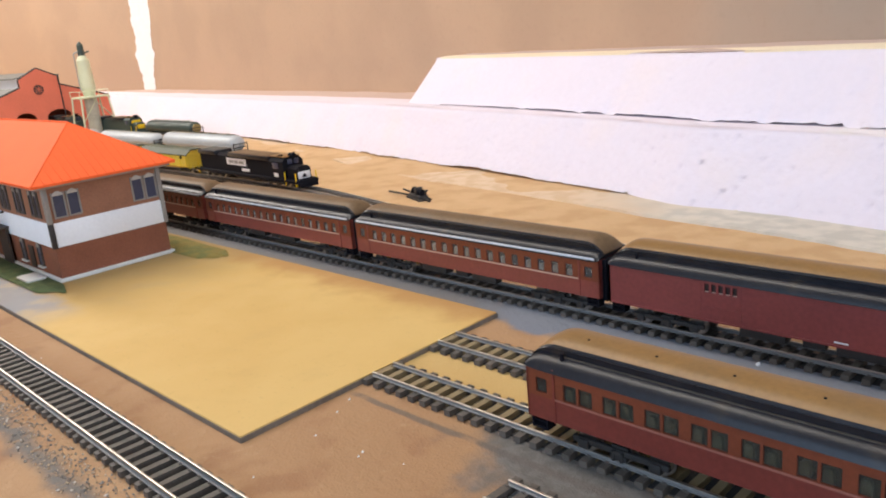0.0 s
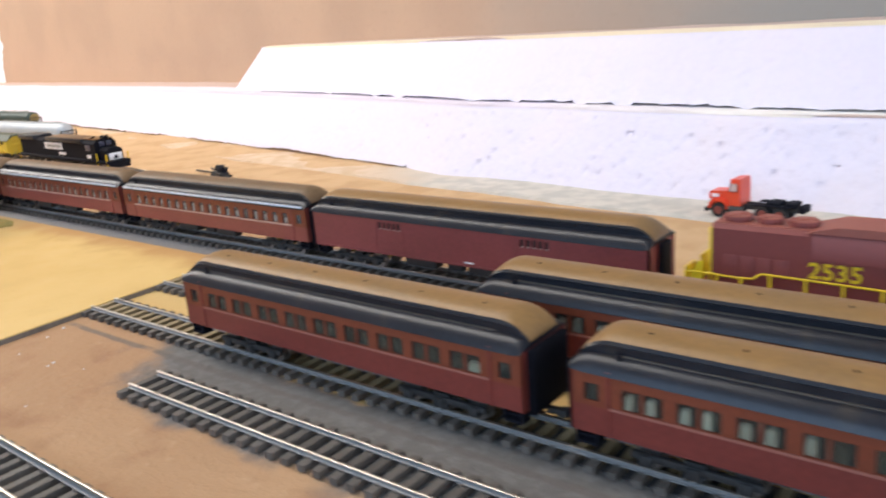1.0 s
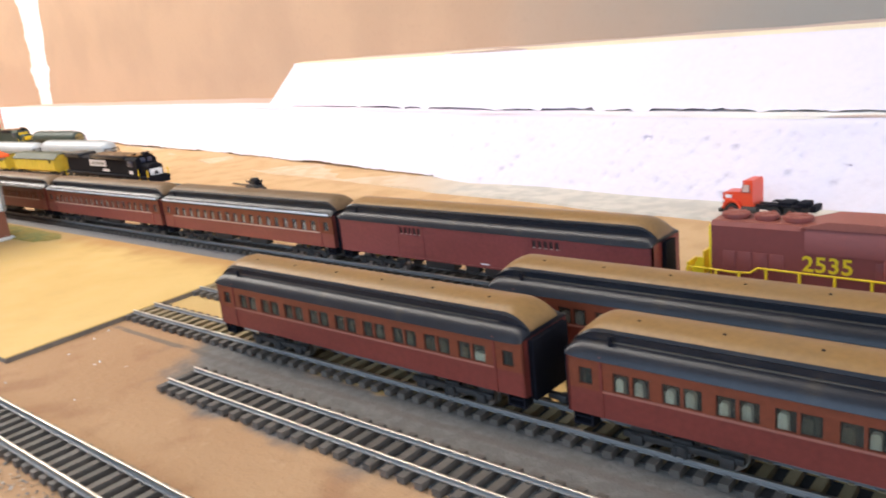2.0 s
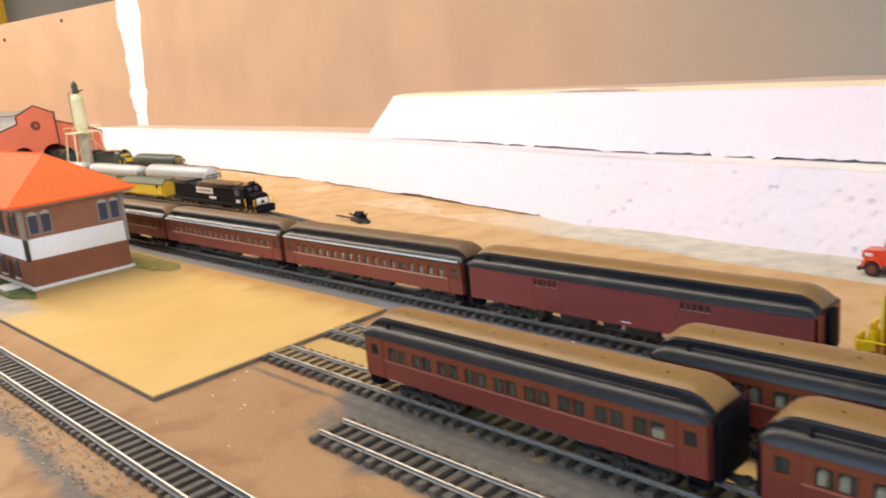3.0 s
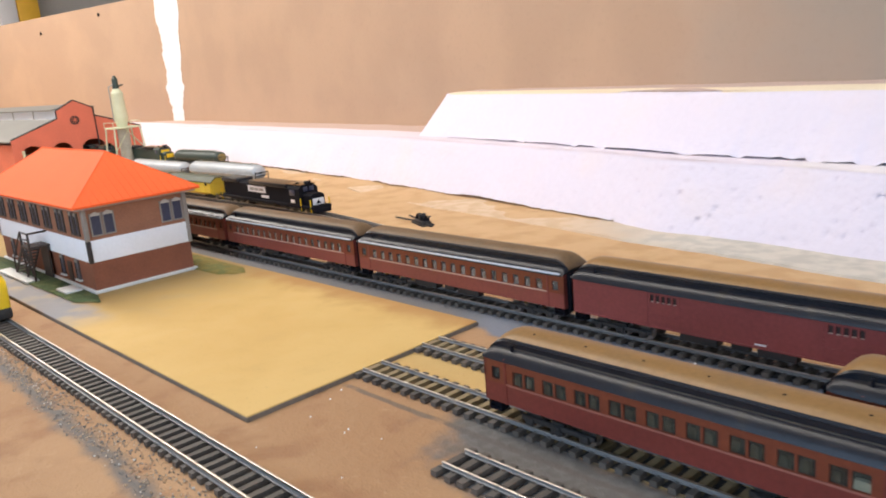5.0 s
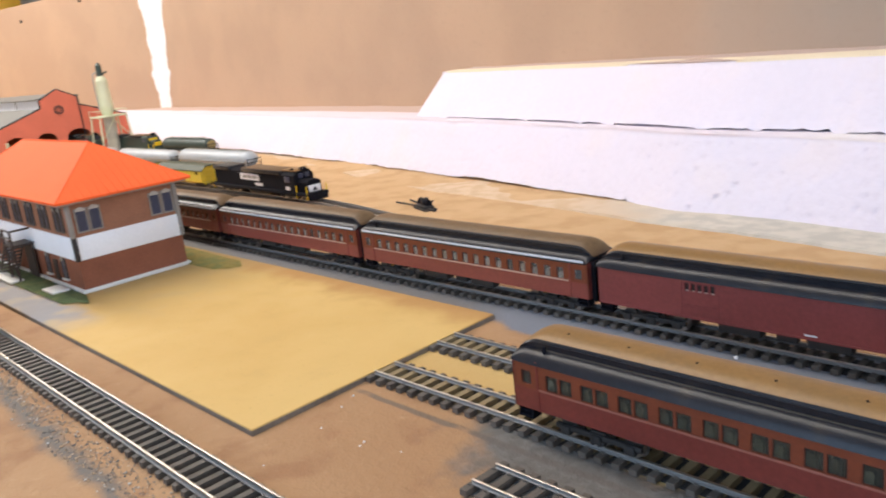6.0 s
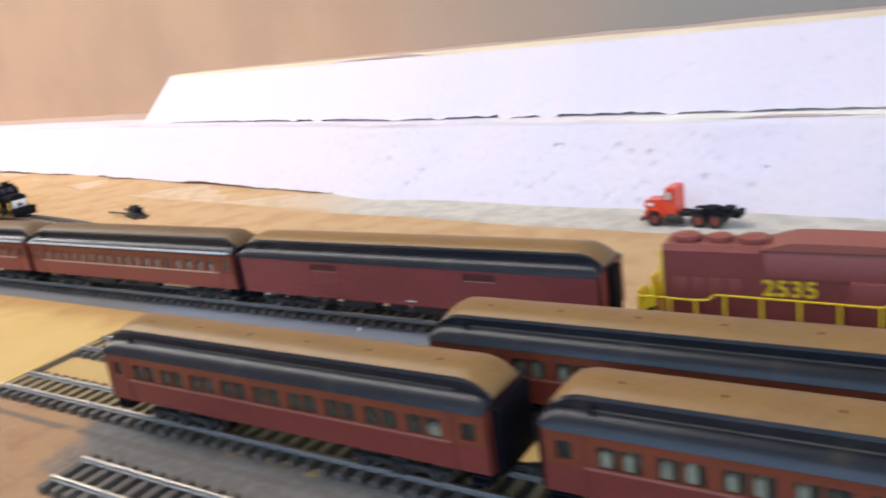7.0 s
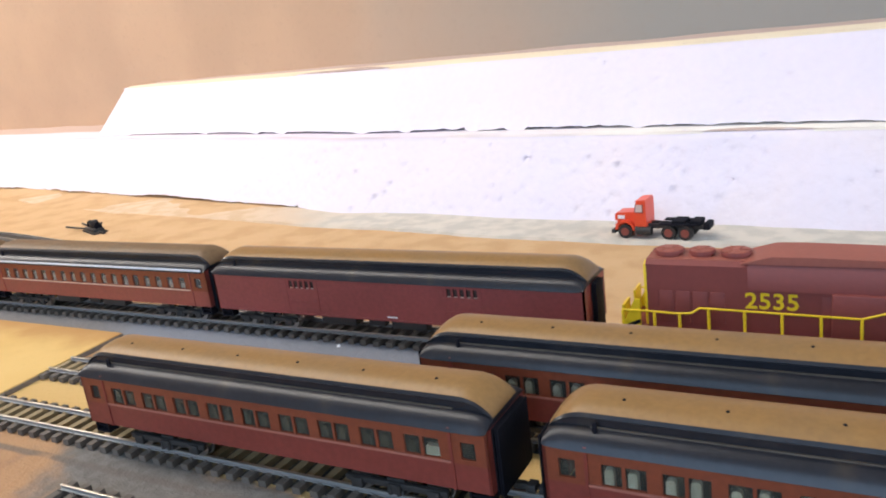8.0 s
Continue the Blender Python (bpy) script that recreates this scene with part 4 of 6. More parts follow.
def car_ends(parent, L, material, cover=0.0062):
    for s in (-1, 1):
        x = s * L / 2
        bm = B()
        a, b = sorted((x, x - s * 0.0012))
        for y0, y1 in ((-HW, -0.0050), (0.0050, HW)):
            box(bm, a, b, y0, y1, SILL, EAVE - 0.0002)
        box(bm, a, b, -0.0050, 0.0050, EAVE - 0.002, EAVE - 0.0002)
        part("end_wall", bm, material, parent)
        bm = B()
        for k in range(3):
            xa, xb = sorted((x + s * 0.0011 * k, x + s * (0.0011 * k + 0.0007)))
            g = cover - 0.0004 * (k % 2)
            box(bm, xa, xb, -g, g, SILL - 0.002, EAVE - 0.0006, 0.0002)
        part("diaphragm", bm, BLACK, parent, "black rubber diaphragm, widened on coaches for the shaded end")
        for q in (-1, 1):
            bm = B()
            xa, xb = sorted((x - s * 0.0015, x - s * 0.0105))
            ya, yb = sorted((q * 0.0105, q * 0.0166))
            box(bm, xa, xb, ya, yb, SILL - 0.0058, SILL - 0.0048, 0.0002)
            box(bm, xa, xa + 0.0008, ya, yb, SILL - 0.0058, SILL)
            box(bm, xb - 0.0008, xb, ya, yb, SILL - 0.0058, SILL)
            box(bm, xa, xb, ya + 0.001, yb - 0.001, SILL - 0.0030, SILL - 0.0022)
            part("step_well", bm, BLACK, parent, "black vestibule steps")
        coupler(parent, x, s)


def under_gear(parent, L, boxes=True):
    bm = B()
    box(bm, -L / 2 + 0.002, L / 2 - 0.002, -0.0155, 0.0155, SILL - 0.0008, SILL + 0.0012)
    box(bm, -L / 2 + 0.006, L / 2 - 0.006, -0.004, 0.004, SILL - 0.0035, SILL)
    part("underframe", bm, UNDER, parent)
    for x0, x1, y0, y1 in () if not boxes else ((-0.046, -0.020, -0.0145, -0.006), (0.006, 0.030, -0.0140, -0.007), (-0.012, 0.0, -0.012, -0.007), (0.036, 0.048, 0.004, 0.013)):
        bm = B()
        box(bm, x0, x1, y0, y1, SILL - 0.0062, SILL - 0.0008, 0.0006)
        part("equipment_box", bm, UNDER, parent)


def coach(label, L, y_pairs, material, group, m, seats=0.3):
    """A heavyweight passenger coach, its middle at the origin on the rail head."""
    ob = thing("passenger_coach", label, "railway coach", group=group)
    zb, zt = SILL + 0.0123, SILL + 0.0204
    wins = []
    inner = L - 0.036
    if y_pairs:
        n = 9
        pitch = inner / n
        for i in range(n):
            c = -inner / 2 + pitch * (i + 0.5)
            wins += [(c - pitch * 0.202, 0.0071), (c + pitch * 0.202, 0.0071)]
    else:
        n = 18
        pitch = inner / n
        wins = [(-inner / 2 + pitch * (i + 0.5), 0.0058) for i in range(n)]
    wins = [(-L / 2 + 0.0085, 0.0060)] + wins + [(L / 2 - 0.0085, 0.0060)]
    holes = [(c - w / 2, c + w / 2, zb if 0 < i < len(wins) - 1 else zb + 0.001, zt) for i, (c, w) in enumerate(wins)]
    for s in (-1, 1):
        bm = B()
        side_wall(bm, s * HW, s, [], -L / 2, L / 2, SILL, zb - 0.0011)
        part("body_side", bm, material, ob)
        # the band's orange tint paints in reflected light on the side
        bm = B()
        side_wall(bm, s * HW, s, holes, -L / 2, L / 2, zb - 0.0011, EAVE)
        part("window_band", bm, COACH_UP, ob, "window band, coloured more orange for reflected light")
        for e in (-1, 1):
            bm = B()
            x = e * (L / 2 - 0.0155)
            box(bm, x - 0.0006, x + 0.0006, s * (HW + 0.0001) - 0.0004, s * (HW + 0.0001) + 0.0004, SILL, EAVE)
            part("corner_post", bm, material, ob)
        bm = B()
        y = s * (HW + 0.0001)
        box(bm, -L / 2 + 0.016, L / 2 - 0.016, y - 0.0004, y + 0.0004, zb - 0.0012, zb - 0.0003)
        part("belt_rail", bm, TRIM_RED if y_pairs else TRIM_PALE, ob, "pale red belt rail")
        if not y_pairs:
            # pale strip stands in for the bright highlight on the curved eave
            bm = B()
            y = s * (HW + 0.0009)
            box(bm, -L / 2 + 0.003, L / 2 - 0.003, y - 0.0004, y + 0.0004, EAVE - 0.0006, EAVE + 0.0010, 0.0002)
            part("gutter", bm, EAVE_GLINT, ob, "pale strip painted as the highlight along the eave")
    # panes on the sides, blinds half down in some of them
    rng = random.Random(int(L * 1e4) + len(label))
    bmp = {}
    for s in (-1, 1):
        for i, (xa, xb, za, zc) in enumerate(holes):
            w = round(xb - xa, 5)
            if w not in bmp:
                b2 = B()
                box(b2, -w / 2 - 0.0003, w / 2 + 0.0003, -0.0002, 0.0002, -0.0003, zc - za + 0.0003)
                bmp[w] = finish("window_pane", b2, PANE if y_pairs else PANE_PALE)
            share("window_pane", bmp[w], ob, Matrix.Translation(((xa + xb) / 2, s * (HW - 0.0012), za)))
    for i, (xa, xb, za, zc) in enumerate(holes[1:-1]):
        last = i == len(holes) - 3
        lit = rng.random() < seats or last
        if lit or y_pairs:
            h = (zc - za) * (0.46 if last else 0.58 + 0.16 * rng.random())
            w = (xb - xa) * (0.92 if last else 0.46 if y_pairs else 0.62)
            x = xa + 0.0003 + (0.0004 * rng.random() if y_pairs else 0.0)
            r = w * (0.08 if last else 0.45)
            bm = B()
            top = [(x + w / 2 + (w / 2 - r) * (1 if a < math.pi / 2 else -1) + r * math.cos(a), za + h - r + r * math.sin(a)) for a in (math.pi * k / 8 for k in range(9))]
            prism(bm, [(x, za - 0.004), (x + w, za - 0.004)] + top, "y", -HW + 0.0016, -HW + 0.0040)
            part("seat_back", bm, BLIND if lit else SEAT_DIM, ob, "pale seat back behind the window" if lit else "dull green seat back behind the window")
    # added lengthwise sheet, coloured dark for the shade inside the coach
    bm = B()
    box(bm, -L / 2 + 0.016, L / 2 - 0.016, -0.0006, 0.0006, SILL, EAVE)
    part("partition", bm, INNER_DARK, ob)
    # the extra wide black diaphragm stands in for shade on the coach end
    car_ends(ob, L, material, 0.0138)
    coach_roof(ob, L, EAVE, ROOF_TOP if y_pairs else ROOF_TRAIN, 6 if y_pairs else 0)
    under_gear(ob, L, not y_pairs)
    for s in (-1, 1):
        bogie(ob, s * (L / 2 - (0.046 if y_pairs else 0.036)), (-0.018, 0.0, 0.018))
    ob.matrix_world = m
    return ob


def baggage(label, L, m):
    ob = thing("baggage_car", label, "baggage car")
    doors = (-0.056, 0.058)
    for s in (-1, 1):
        holes = []
        for d in doors:
            for k in range(5):
                c = d - 0.0084 + 0.0042 * k
                holes.append((c - 0.0014, c + 0.0014, EAVE - 0.0088, EAVE - 0.0036))
        bm = B()
        side_wall(bm, s * HW, s, holes, -L / 2, L / 2, SILL, EAVE)
        part("body_side", bm, BAGGAGE_RED, ob)
        for d in doors:
            bm = B()
            y = s * (HW + 0.0002)
            for x0, x1, z0, z1 in ((d - 0.0125, d - 0.0117, SILL, EAVE), (d + 0.0117, d + 0.0125, SILL, EAVE), (d - 0.0125, d + 0.0125, EAVE - 0.0014, EAVE - 0.0006), (d - 0.0105, d + 0.0105, SILL + 0.0085, SILL + 0.0091)):
                box(bm, x0, x1, y - 0.0004, y + 0.00005, z0, z1) if s > 0 else box(bm, x0, x1, y - 0.00005, y + 0.0004, z0, z1)
            dr = part("door", bm, BAGGAGE_RED, ob)
            bm = B()
            box(bm, d - 0.0112, d + 0.0112, s * (HW - 0.0016) - 0.0003, s * (HW - 0.0016) + 0.0003, EAVE - 0.0095, EAVE - 0.003)
            part("window_pane", bm, GRILLE, dr, "dark brown screen behind the slots")
            bm = B()
            box(bm, d - 0.0098, d + 0.0098, s * (HW - 0.0011) - 0.0003, s * (HW - 0.0011) + 0.0003, EAVE - 0.0094, EAVE - 0.0083)
            part("slot_sill", bm, TRIM_PALE, dr, "pale sill in the slots")
        bm = B()
        y = s * (HW + 0.0001)
        box(bm, -L / 2 + 0.002, L / 2 - 0.002, y - 0.0004, y + 0.0004, SILL + 0.0001, SILL + 0.0012)
        part("sill_plate", bm, BAGGAGE_RED, ob)
    bm = B()
    box(bm, 0.006, 0.013, -HW - 0.0003, -HW + 0.0002, SILL + 0.0022, SILL + 0.0031)
    part("marking", bm, WHITE, ob, "small white marking too small to read")
    car_ends(ob, L, BAGGAGE_RED)
    coach_roof(ob, L, EAVE, ROOF_TOP)
    under_gear(ob, L)
    for s in (-1, 1):
        bogie(ob, s * (L / 2 - 0.038), (-0.018, 0.0, 0.018))
    ob.matrix_world = m
    return ob


# the train on the main line
TRAIN = 0.076            # rear end of the baggage car
BL = 0.260
baggage("maroon baggage car with two grilled side doors, tan roof", BL, Matrix.Translation((TRAIN + BL / 2, Y_MAIN, RT)))
LA = 0.243
first = coach("brick red passenger coach with even windows in the train", LA, False, COACH_RED_B, "coaches of the train", Matrix.Translation((TRAIN - 0.007 - LA / 2, Y_MAIN, RT)), 0.95)
for k in range(1, 4):
    copy_thing(first, Matrix.Translation((TRAIN - 0.007 - LA / 2 - k * (LA + 0.007), Y_MAIN, RT)))

# parked coaches on the sidings
LS = 0.220
parked = coach("parked brick red coach with paired windows, dusty tan roof", LS, True, COACH_RED, "parked coaches", Matrix.Translation((0.1280 + LS / 2, Y_COACH + 0.001, RT)), 0.0)
seated = coach("parked brick red coach with pale seats behind its windows", LS, True, COACH_RED, "parked coaches", Matrix.Translation((0.3690 + LS / 2, Y_COACH + 0.001, RT)), 0.92)
copy_thing(seated, Matrix.Translation((0.2890 + LS / 2, Y_FAR + 0.001, RT)))
copy_thing(parked, Matrix.Translation((0.609 + LS / 2, Y_COACH + 0.001, RT)))
copy_thing(parked, Matrix.Translation((0.530 + LS / 2, Y_FAR + 0.001, RT)))


def lettering(text, size, m, material, parent, label):
    cu = bpy.data.curves.new("road_number", "FONT")
    cu.body, cu.size, cu.extrude = text, size, 0.00012
    cu.space_character = 1.06
    cu.offset = size * 0.018
    tmp = new("lettering_source", cu)
    me = bpy.data.meshes.new_from_object(tmp.evaluated_get(bpy.context.evaluated_depsgraph_get()))
    bpy.data.objects.remove(tmp)
    me.materials.clear()
    me.materials.append(material)
    ob = new("road_number", me)
    ob.parent, ob.matrix_basis = parent, m
    ob["label"] = label
    return ob


FACE = Matrix.Rotation(radians(90), 4, "X")   # lettering that faces -y


def hood_unit(label, m):
    """The maroon road switcher; x = 0 at the rear end of the long hood, nose towards +x."""
    ob = thing("diesel_locomotive", label, "locomotive")
    deck, top = 0.0190, 0.0545
    hw = 0.0112
    bm = B()
    box(bm, -0.010, 0.176, -0.0165, 0.0165, deck - 0.0030, deck, 0.0005)
    box(bm, -0.008, 0.174, -0.0170, 0.0170, deck - 0.0055, deck - 0.0028, 0.0004)
    part("frame", bm, LOCO_RED, ob)
    # long hood with a wider radiator part and raised side boxes
    bm = B()
    prism(bm, [(-hw, deck), (-hw, top - 0.0022), (-hw + 0.0022, top), (hw - 0.0022, top), (hw, top - 0.0022), (hw, deck)], "x", 0.0, 0.122)
    part("long_hood", bm, LOCO_RED, ob)
    bm = B()
    prism(bm, [(-hw - 0.0014, top - 0.0135), (-hw - 0.0014, top - 0.003), (-hw + 0.0012, top + 0.0004), (hw - 0.0012, top + 0.0004), (hw + 0.0014, top - 0.003), (hw + 0.0014, top - 0.0135)], "x", 0.047, 0.1115)
    part("radiator_housing", bm, LOCO_RED, ob)
    bm = B()
    box(bm, 0.0005, 0.050, -hw + 0.0024, hw - 0.0024, top - 0.0004, top + 0.0003)
    part("hood_top", bm, LOCO_TOP, ob, "paler hood top")
    bm = B()
    prism(bm, [(0.044, top - 0.0004), (0.057, top + 0.0034), (0.070, top + 0.0036), (0.112, top + 0.0026), (0.112, top - 0.0004)], "y", -hw - 0.0008, hw + 0.0008)
    part("dynamic_brake_hump", bm, LOCO_TOP, ob)
    for y0, y1 in ((-hw - 0.0034, -hw), (hw, hw + 0.0034)):
        bm = B()
        box(bm, 0.082, 0.112, y0, y1, deck + 0.001, deck + 0.0225, 0.0008)
        part("side_cabinet", bm, LOCO_RED, ob)
    for i, x in enumerate((0.0095, 0.0250, 0.0405)):
        r = 0.0062 if i == 1 else 0.0072
        bm = B()
        rod(bm, (x, 0, top - 0.0005), (x, 0, top + 0.0018), r * 0.90, 28)
        rod(bm, (x, 0, top + 0.0016), (x, 0, top + 0.0028), r, 28, r * 0.97)
        f = part("fan", bm, LOCO_RED, ob, "round red radiator fan")
        bm = B()
        rod(bm, (x, 0, top + 0.0027), (x, 0, top + 0.0031), r * 0.88, 28)
        part("fan_grille", bm, LOCO_TOP, f, "paler fan grille")
        bm = B()
        rod(bm, (x, 0, top + 0.0030), (x, 0, top + 0.0040), r * 0.34, 16, r * 0.22)
        for q in range(6):
            a = q * math.pi / 3
            rod(bm, (x, 0, top + 0.0034), (x + r * 0.86 * math.cos(a), r * 0.86 * math.sin(a), top + 0.0032), 0.0003, 6)
        part("fan_guard", bm, LOCO_TOP, f)
    # hood doors
    for x in (0.006, 0.014, 0.022, 0.030, 0.078):
        bm = B()
        box(bm, x, x + 0.0066, -hw - 0.0003, -hw + 0.0002, deck + 0.003, deck + 0.020, 0.0002)
        part("hood_door", bm, LOCO_RED, ob)
    # cab
    bm = B()
    prism(bm, [(-0.0160, deck), (-0.0160, top - 0.004), (-0.0110, top + 0.001), (0.0, top + 0.0022), (0.0110, top + 0.001), (0.0160, top - 0.004), (0.0160, deck)], "x", 0.112, 0.146)
    cab = part("cab", bm, LOCO_RED, ob)
    bm = B()
    prism(bm, [(-0.0122, top + 0.0010), (0.0, top + 0.0023), (0.0122, top + 0.0010), (0.0122, top + 0.0016), (0.0, top + 0.0031), (-0.0122, top + 0.0016)], "x", 0.1122, 0.1462)
    part("cab_roof", bm, LOCO_TOP, cab, "paler cab roof")
    for x in (0.1215, 0.1285):
        bm = B()
        box(bm, x, x + 0.0060, -0.0164, -0.0158, deck + 0.0130, deck + 0.0225, 0.0002)
        part("cab_window", bm, COPING, cab, "dark cab side window")
    bm = B()
    box(bm, 0.1455, 0.1466, -0.0125, -0.0050, top - 0.0115, top - 0.0035, 0.0002)
    part("windshield", bm, TOWER_PANE, cab)
    bm = B()
    for z0, z1, y0, y1 in ((top - 0.0125, top - 0.0115, -0.0135, -0.0040), (top - 0.0035, top - 0.0025, -0.0135, -0.0040), (top - 0.0125, top - 0.0025, -0.0137, -0.0128), (top - 0.0125, top - 0.0025, -0.0047, -0.0038)):
        box(bm, 0.1458, 0.1472, y0, y1, z0, z1)
    part("windshield_frame", bm, YELLOW, cab, "yellow windshield frame")
    bm = B()
    box(bm, 0.1455, 0.1490, -0.0070, 0.0070, top - 0.0005, top + 0.0030, 0.0006)
    part("number_board", bm, LOCO_TOP, cab)
    bm = B()
    for s in (-1, 1):
        rod(bm, (0.140, s * 0.003, top + 0.0035), (0.152, s * 0.003, top + 0.0045), 0.0008, 8, 0.0016)
    part("horn", bm, LOCO_RED, cab)
    # low nose
    bm = B()
    prism(bm, [(-0.0095, deck), (-0.0095, deck + 0.0170), (-0.0070, deck + 0.0200), (0.0070, deck + 0.0200), (0.0095, deck + 0.0170), (0.0095, deck)], "x", 0.146, 0.168)
    part("nose", bm, LOCO_RED, ob)
    bm = B()
    box(bm, 0.1676, 0.1690, -0.0040, 0.0040, deck + 0.0125, deck + 0.0165, 0.0004)
    part("headlight", bm, WHITE, ob)
    # striped pilot
    bm = B()
    box(bm, 0.1700, 0.1760, -0.0172, 0.0172, 0.0025, deck + 0.0065, 0.0006)
    pl = part("pilot", bm, YELLOW, ob, "yellow end plate with black stripes")
    for k in range(5):
        bm = B()
        z = 0.0040 + k * 0.0036
        prism(bm, [(0.1695 + 0.0002, z), (0.1763, z + 0.0036), (0.1763, z + 0.0052), (0.1697, z + 0.0016)], "y", -0.0175, -0.0170)
        part("stripe", bm, BLACK, pl)
        bm = B()
        prism(bm, [(-0.0150 + 0.006 * k, 0.004), (-0.0125 + 0.006 * k, 0.004), (-0.0085 + 0.006 * k, deck + 0.005), (-0.0110 + 0.006 * k, deck + 0.005)], "x", 0.1758, 0.1764)
        part("stripe", bm, BLACK, pl)
    bm = B()
    prism(bm, [(0.176, 0.0015), (0.1815, 0.0010), (0.1800, 0.0060), (0.1775, 0.0150), (0.176, 0.0150)], "y", -0.0140, 0.0140)
    part("snow_plow", bm, YELLOW, ob, "yellow snow plow")
    bm = B()
    box(bm, -0.0125, -0.0100, -0.0168, 0.0168, 0.0025, deck + 0.0010, 0.0005)
    box(bm, -0.0112, -0.0102, -0.0168, -0.0050, deck, deck + 0.0130)
    box(bm, -0.0112, -0.0102, 0.0050, 0.0168, deck, deck + 0.0130)
    for y in (-0.0166, 0.0158):
        prism(bm, [(-0.0122, 0.0025), (-0.0122, deck), (-0.0050, deck + 0.0165), (-0.0022, deck + 0.0165), (-0.0022, 0.0040)], "y", y, y + 0.0008)
    part("rear_plate", bm, YELLOW, ob, "yellow rear end plate")
    for k in range(3):
        bm = B()
        prism(bm, [(-0.0118, 0.0060 + 0.0062 * k), (-0.0024, 0.0105 + 0.0062 * k), (-0.0024, 0.0125 + 0.0062 * k), (-0.0118, 0.0080 + 0.0062 * k)], "y", -0.0170, -0.0164)
        part("stripe", bm, BLACK, ob)
    bm = B()
    box(bm, -0.0012, 0.0004, -hw - 0.0002, hw + 0.0002, deck + 0.001, top - 0.002, 0.0006)
    rod(bm, (-0.0030, 0, top - 0.006), (0, 0, top - 0.006), 0.0026, 12)
    part("hood_end", bm, YELLOW, ob, "yellow painted hood end with lamp")
    # yellow handrails
    for s in (-1, 1):
        y = s * 0.0166
        bm = B()
        run = [(-0.011, deck + 0.0105), (0.0, deck + 0.0105), (0.014, deck + 0.0100), (0.022, deck + 0.0105), (0.026, deck + 0.0135), (0.060, deck + 0.0130), (0.094, deck + 0.0125), (0.104, deck + 0.0160), (0.111, deck + 0.0190)]
        for p, q in zip(run, run[1:]):
            rod(bm, (p[0], y, p[1]), (q[0], y, q[1]), 0.00055, 6)
        part("handrail", bm, YELLOW, ob, "yellow side handrail")
        for x, h in ((-0.011, 0.0105), (0.0045, 0.0103), (0.0165, 0.0100), (0.030, 0.0133), (0.046, 0.0131), (0.062, 0.0130), (0.078, 0.0127), (0.094, 0.0125)):
            bm = B()
            rod(bm, (x, y, deck - 0.003), (x, y, deck + h), 0.00075, 6)
            part("stanchion", bm, YELLOW, ob)
        bm = B()
        for p, q in (((0.139, deck + 0.0130), (0.171, deck + 0.0130)),):
            rod(bm, (p[0], y, p[1]), (q[0], y, q[1]), 0.0006, 6)
        part("handrail", bm, YELLOW, ob, "yellow front handrail")
        for x in (0.1625, 0.1715):
            bm = B()
            rod(bm, (x, y, deck - 0.003), (x, y, deck + 0.0130), 0.0008, 6)
            part("stanchion", bm, YELLOW, ob)
    lettering("2535", 0.0112, Matrix.Translation((0.0455, -hw - 0.0004, deck + 0.0130)) @ FACE, YELLOW, ob, "yellow road number 2535")
    lettering("2535", 0.0105, Matrix.Translation((0.0720, hw + 0.0004, deck + 0.0130)) @ Matrix.Rotation(math.pi, 4, "Z") @ FACE, YELLOW, ob, "yellow road number 2535")
    bm = B()
    box(bm, 0.062, 0.104, -0.0150, 0.0150, 0.0035, deck - 0.004, 0.0020)
    part("fuel_tank", bm, UNDER, ob)
    for x in (0.028, 0.138):
        bogie(ob, x, (-0.015, 0.015), UNDER, 0.0135)
    coupler(ob, -0.0120, -1)
    coupler(ob, 0.1780, 1)
    ob.matrix_world = m
    return ob


hood_unit("maroon diesel locomotive with yellow handrails and numbers", Matrix.Translation((TRAIN + BL + 0.031, Y_MAIN, RT)) @ Matrix.Diagonal((1.03, 1.0, 1.0, 1.0)))


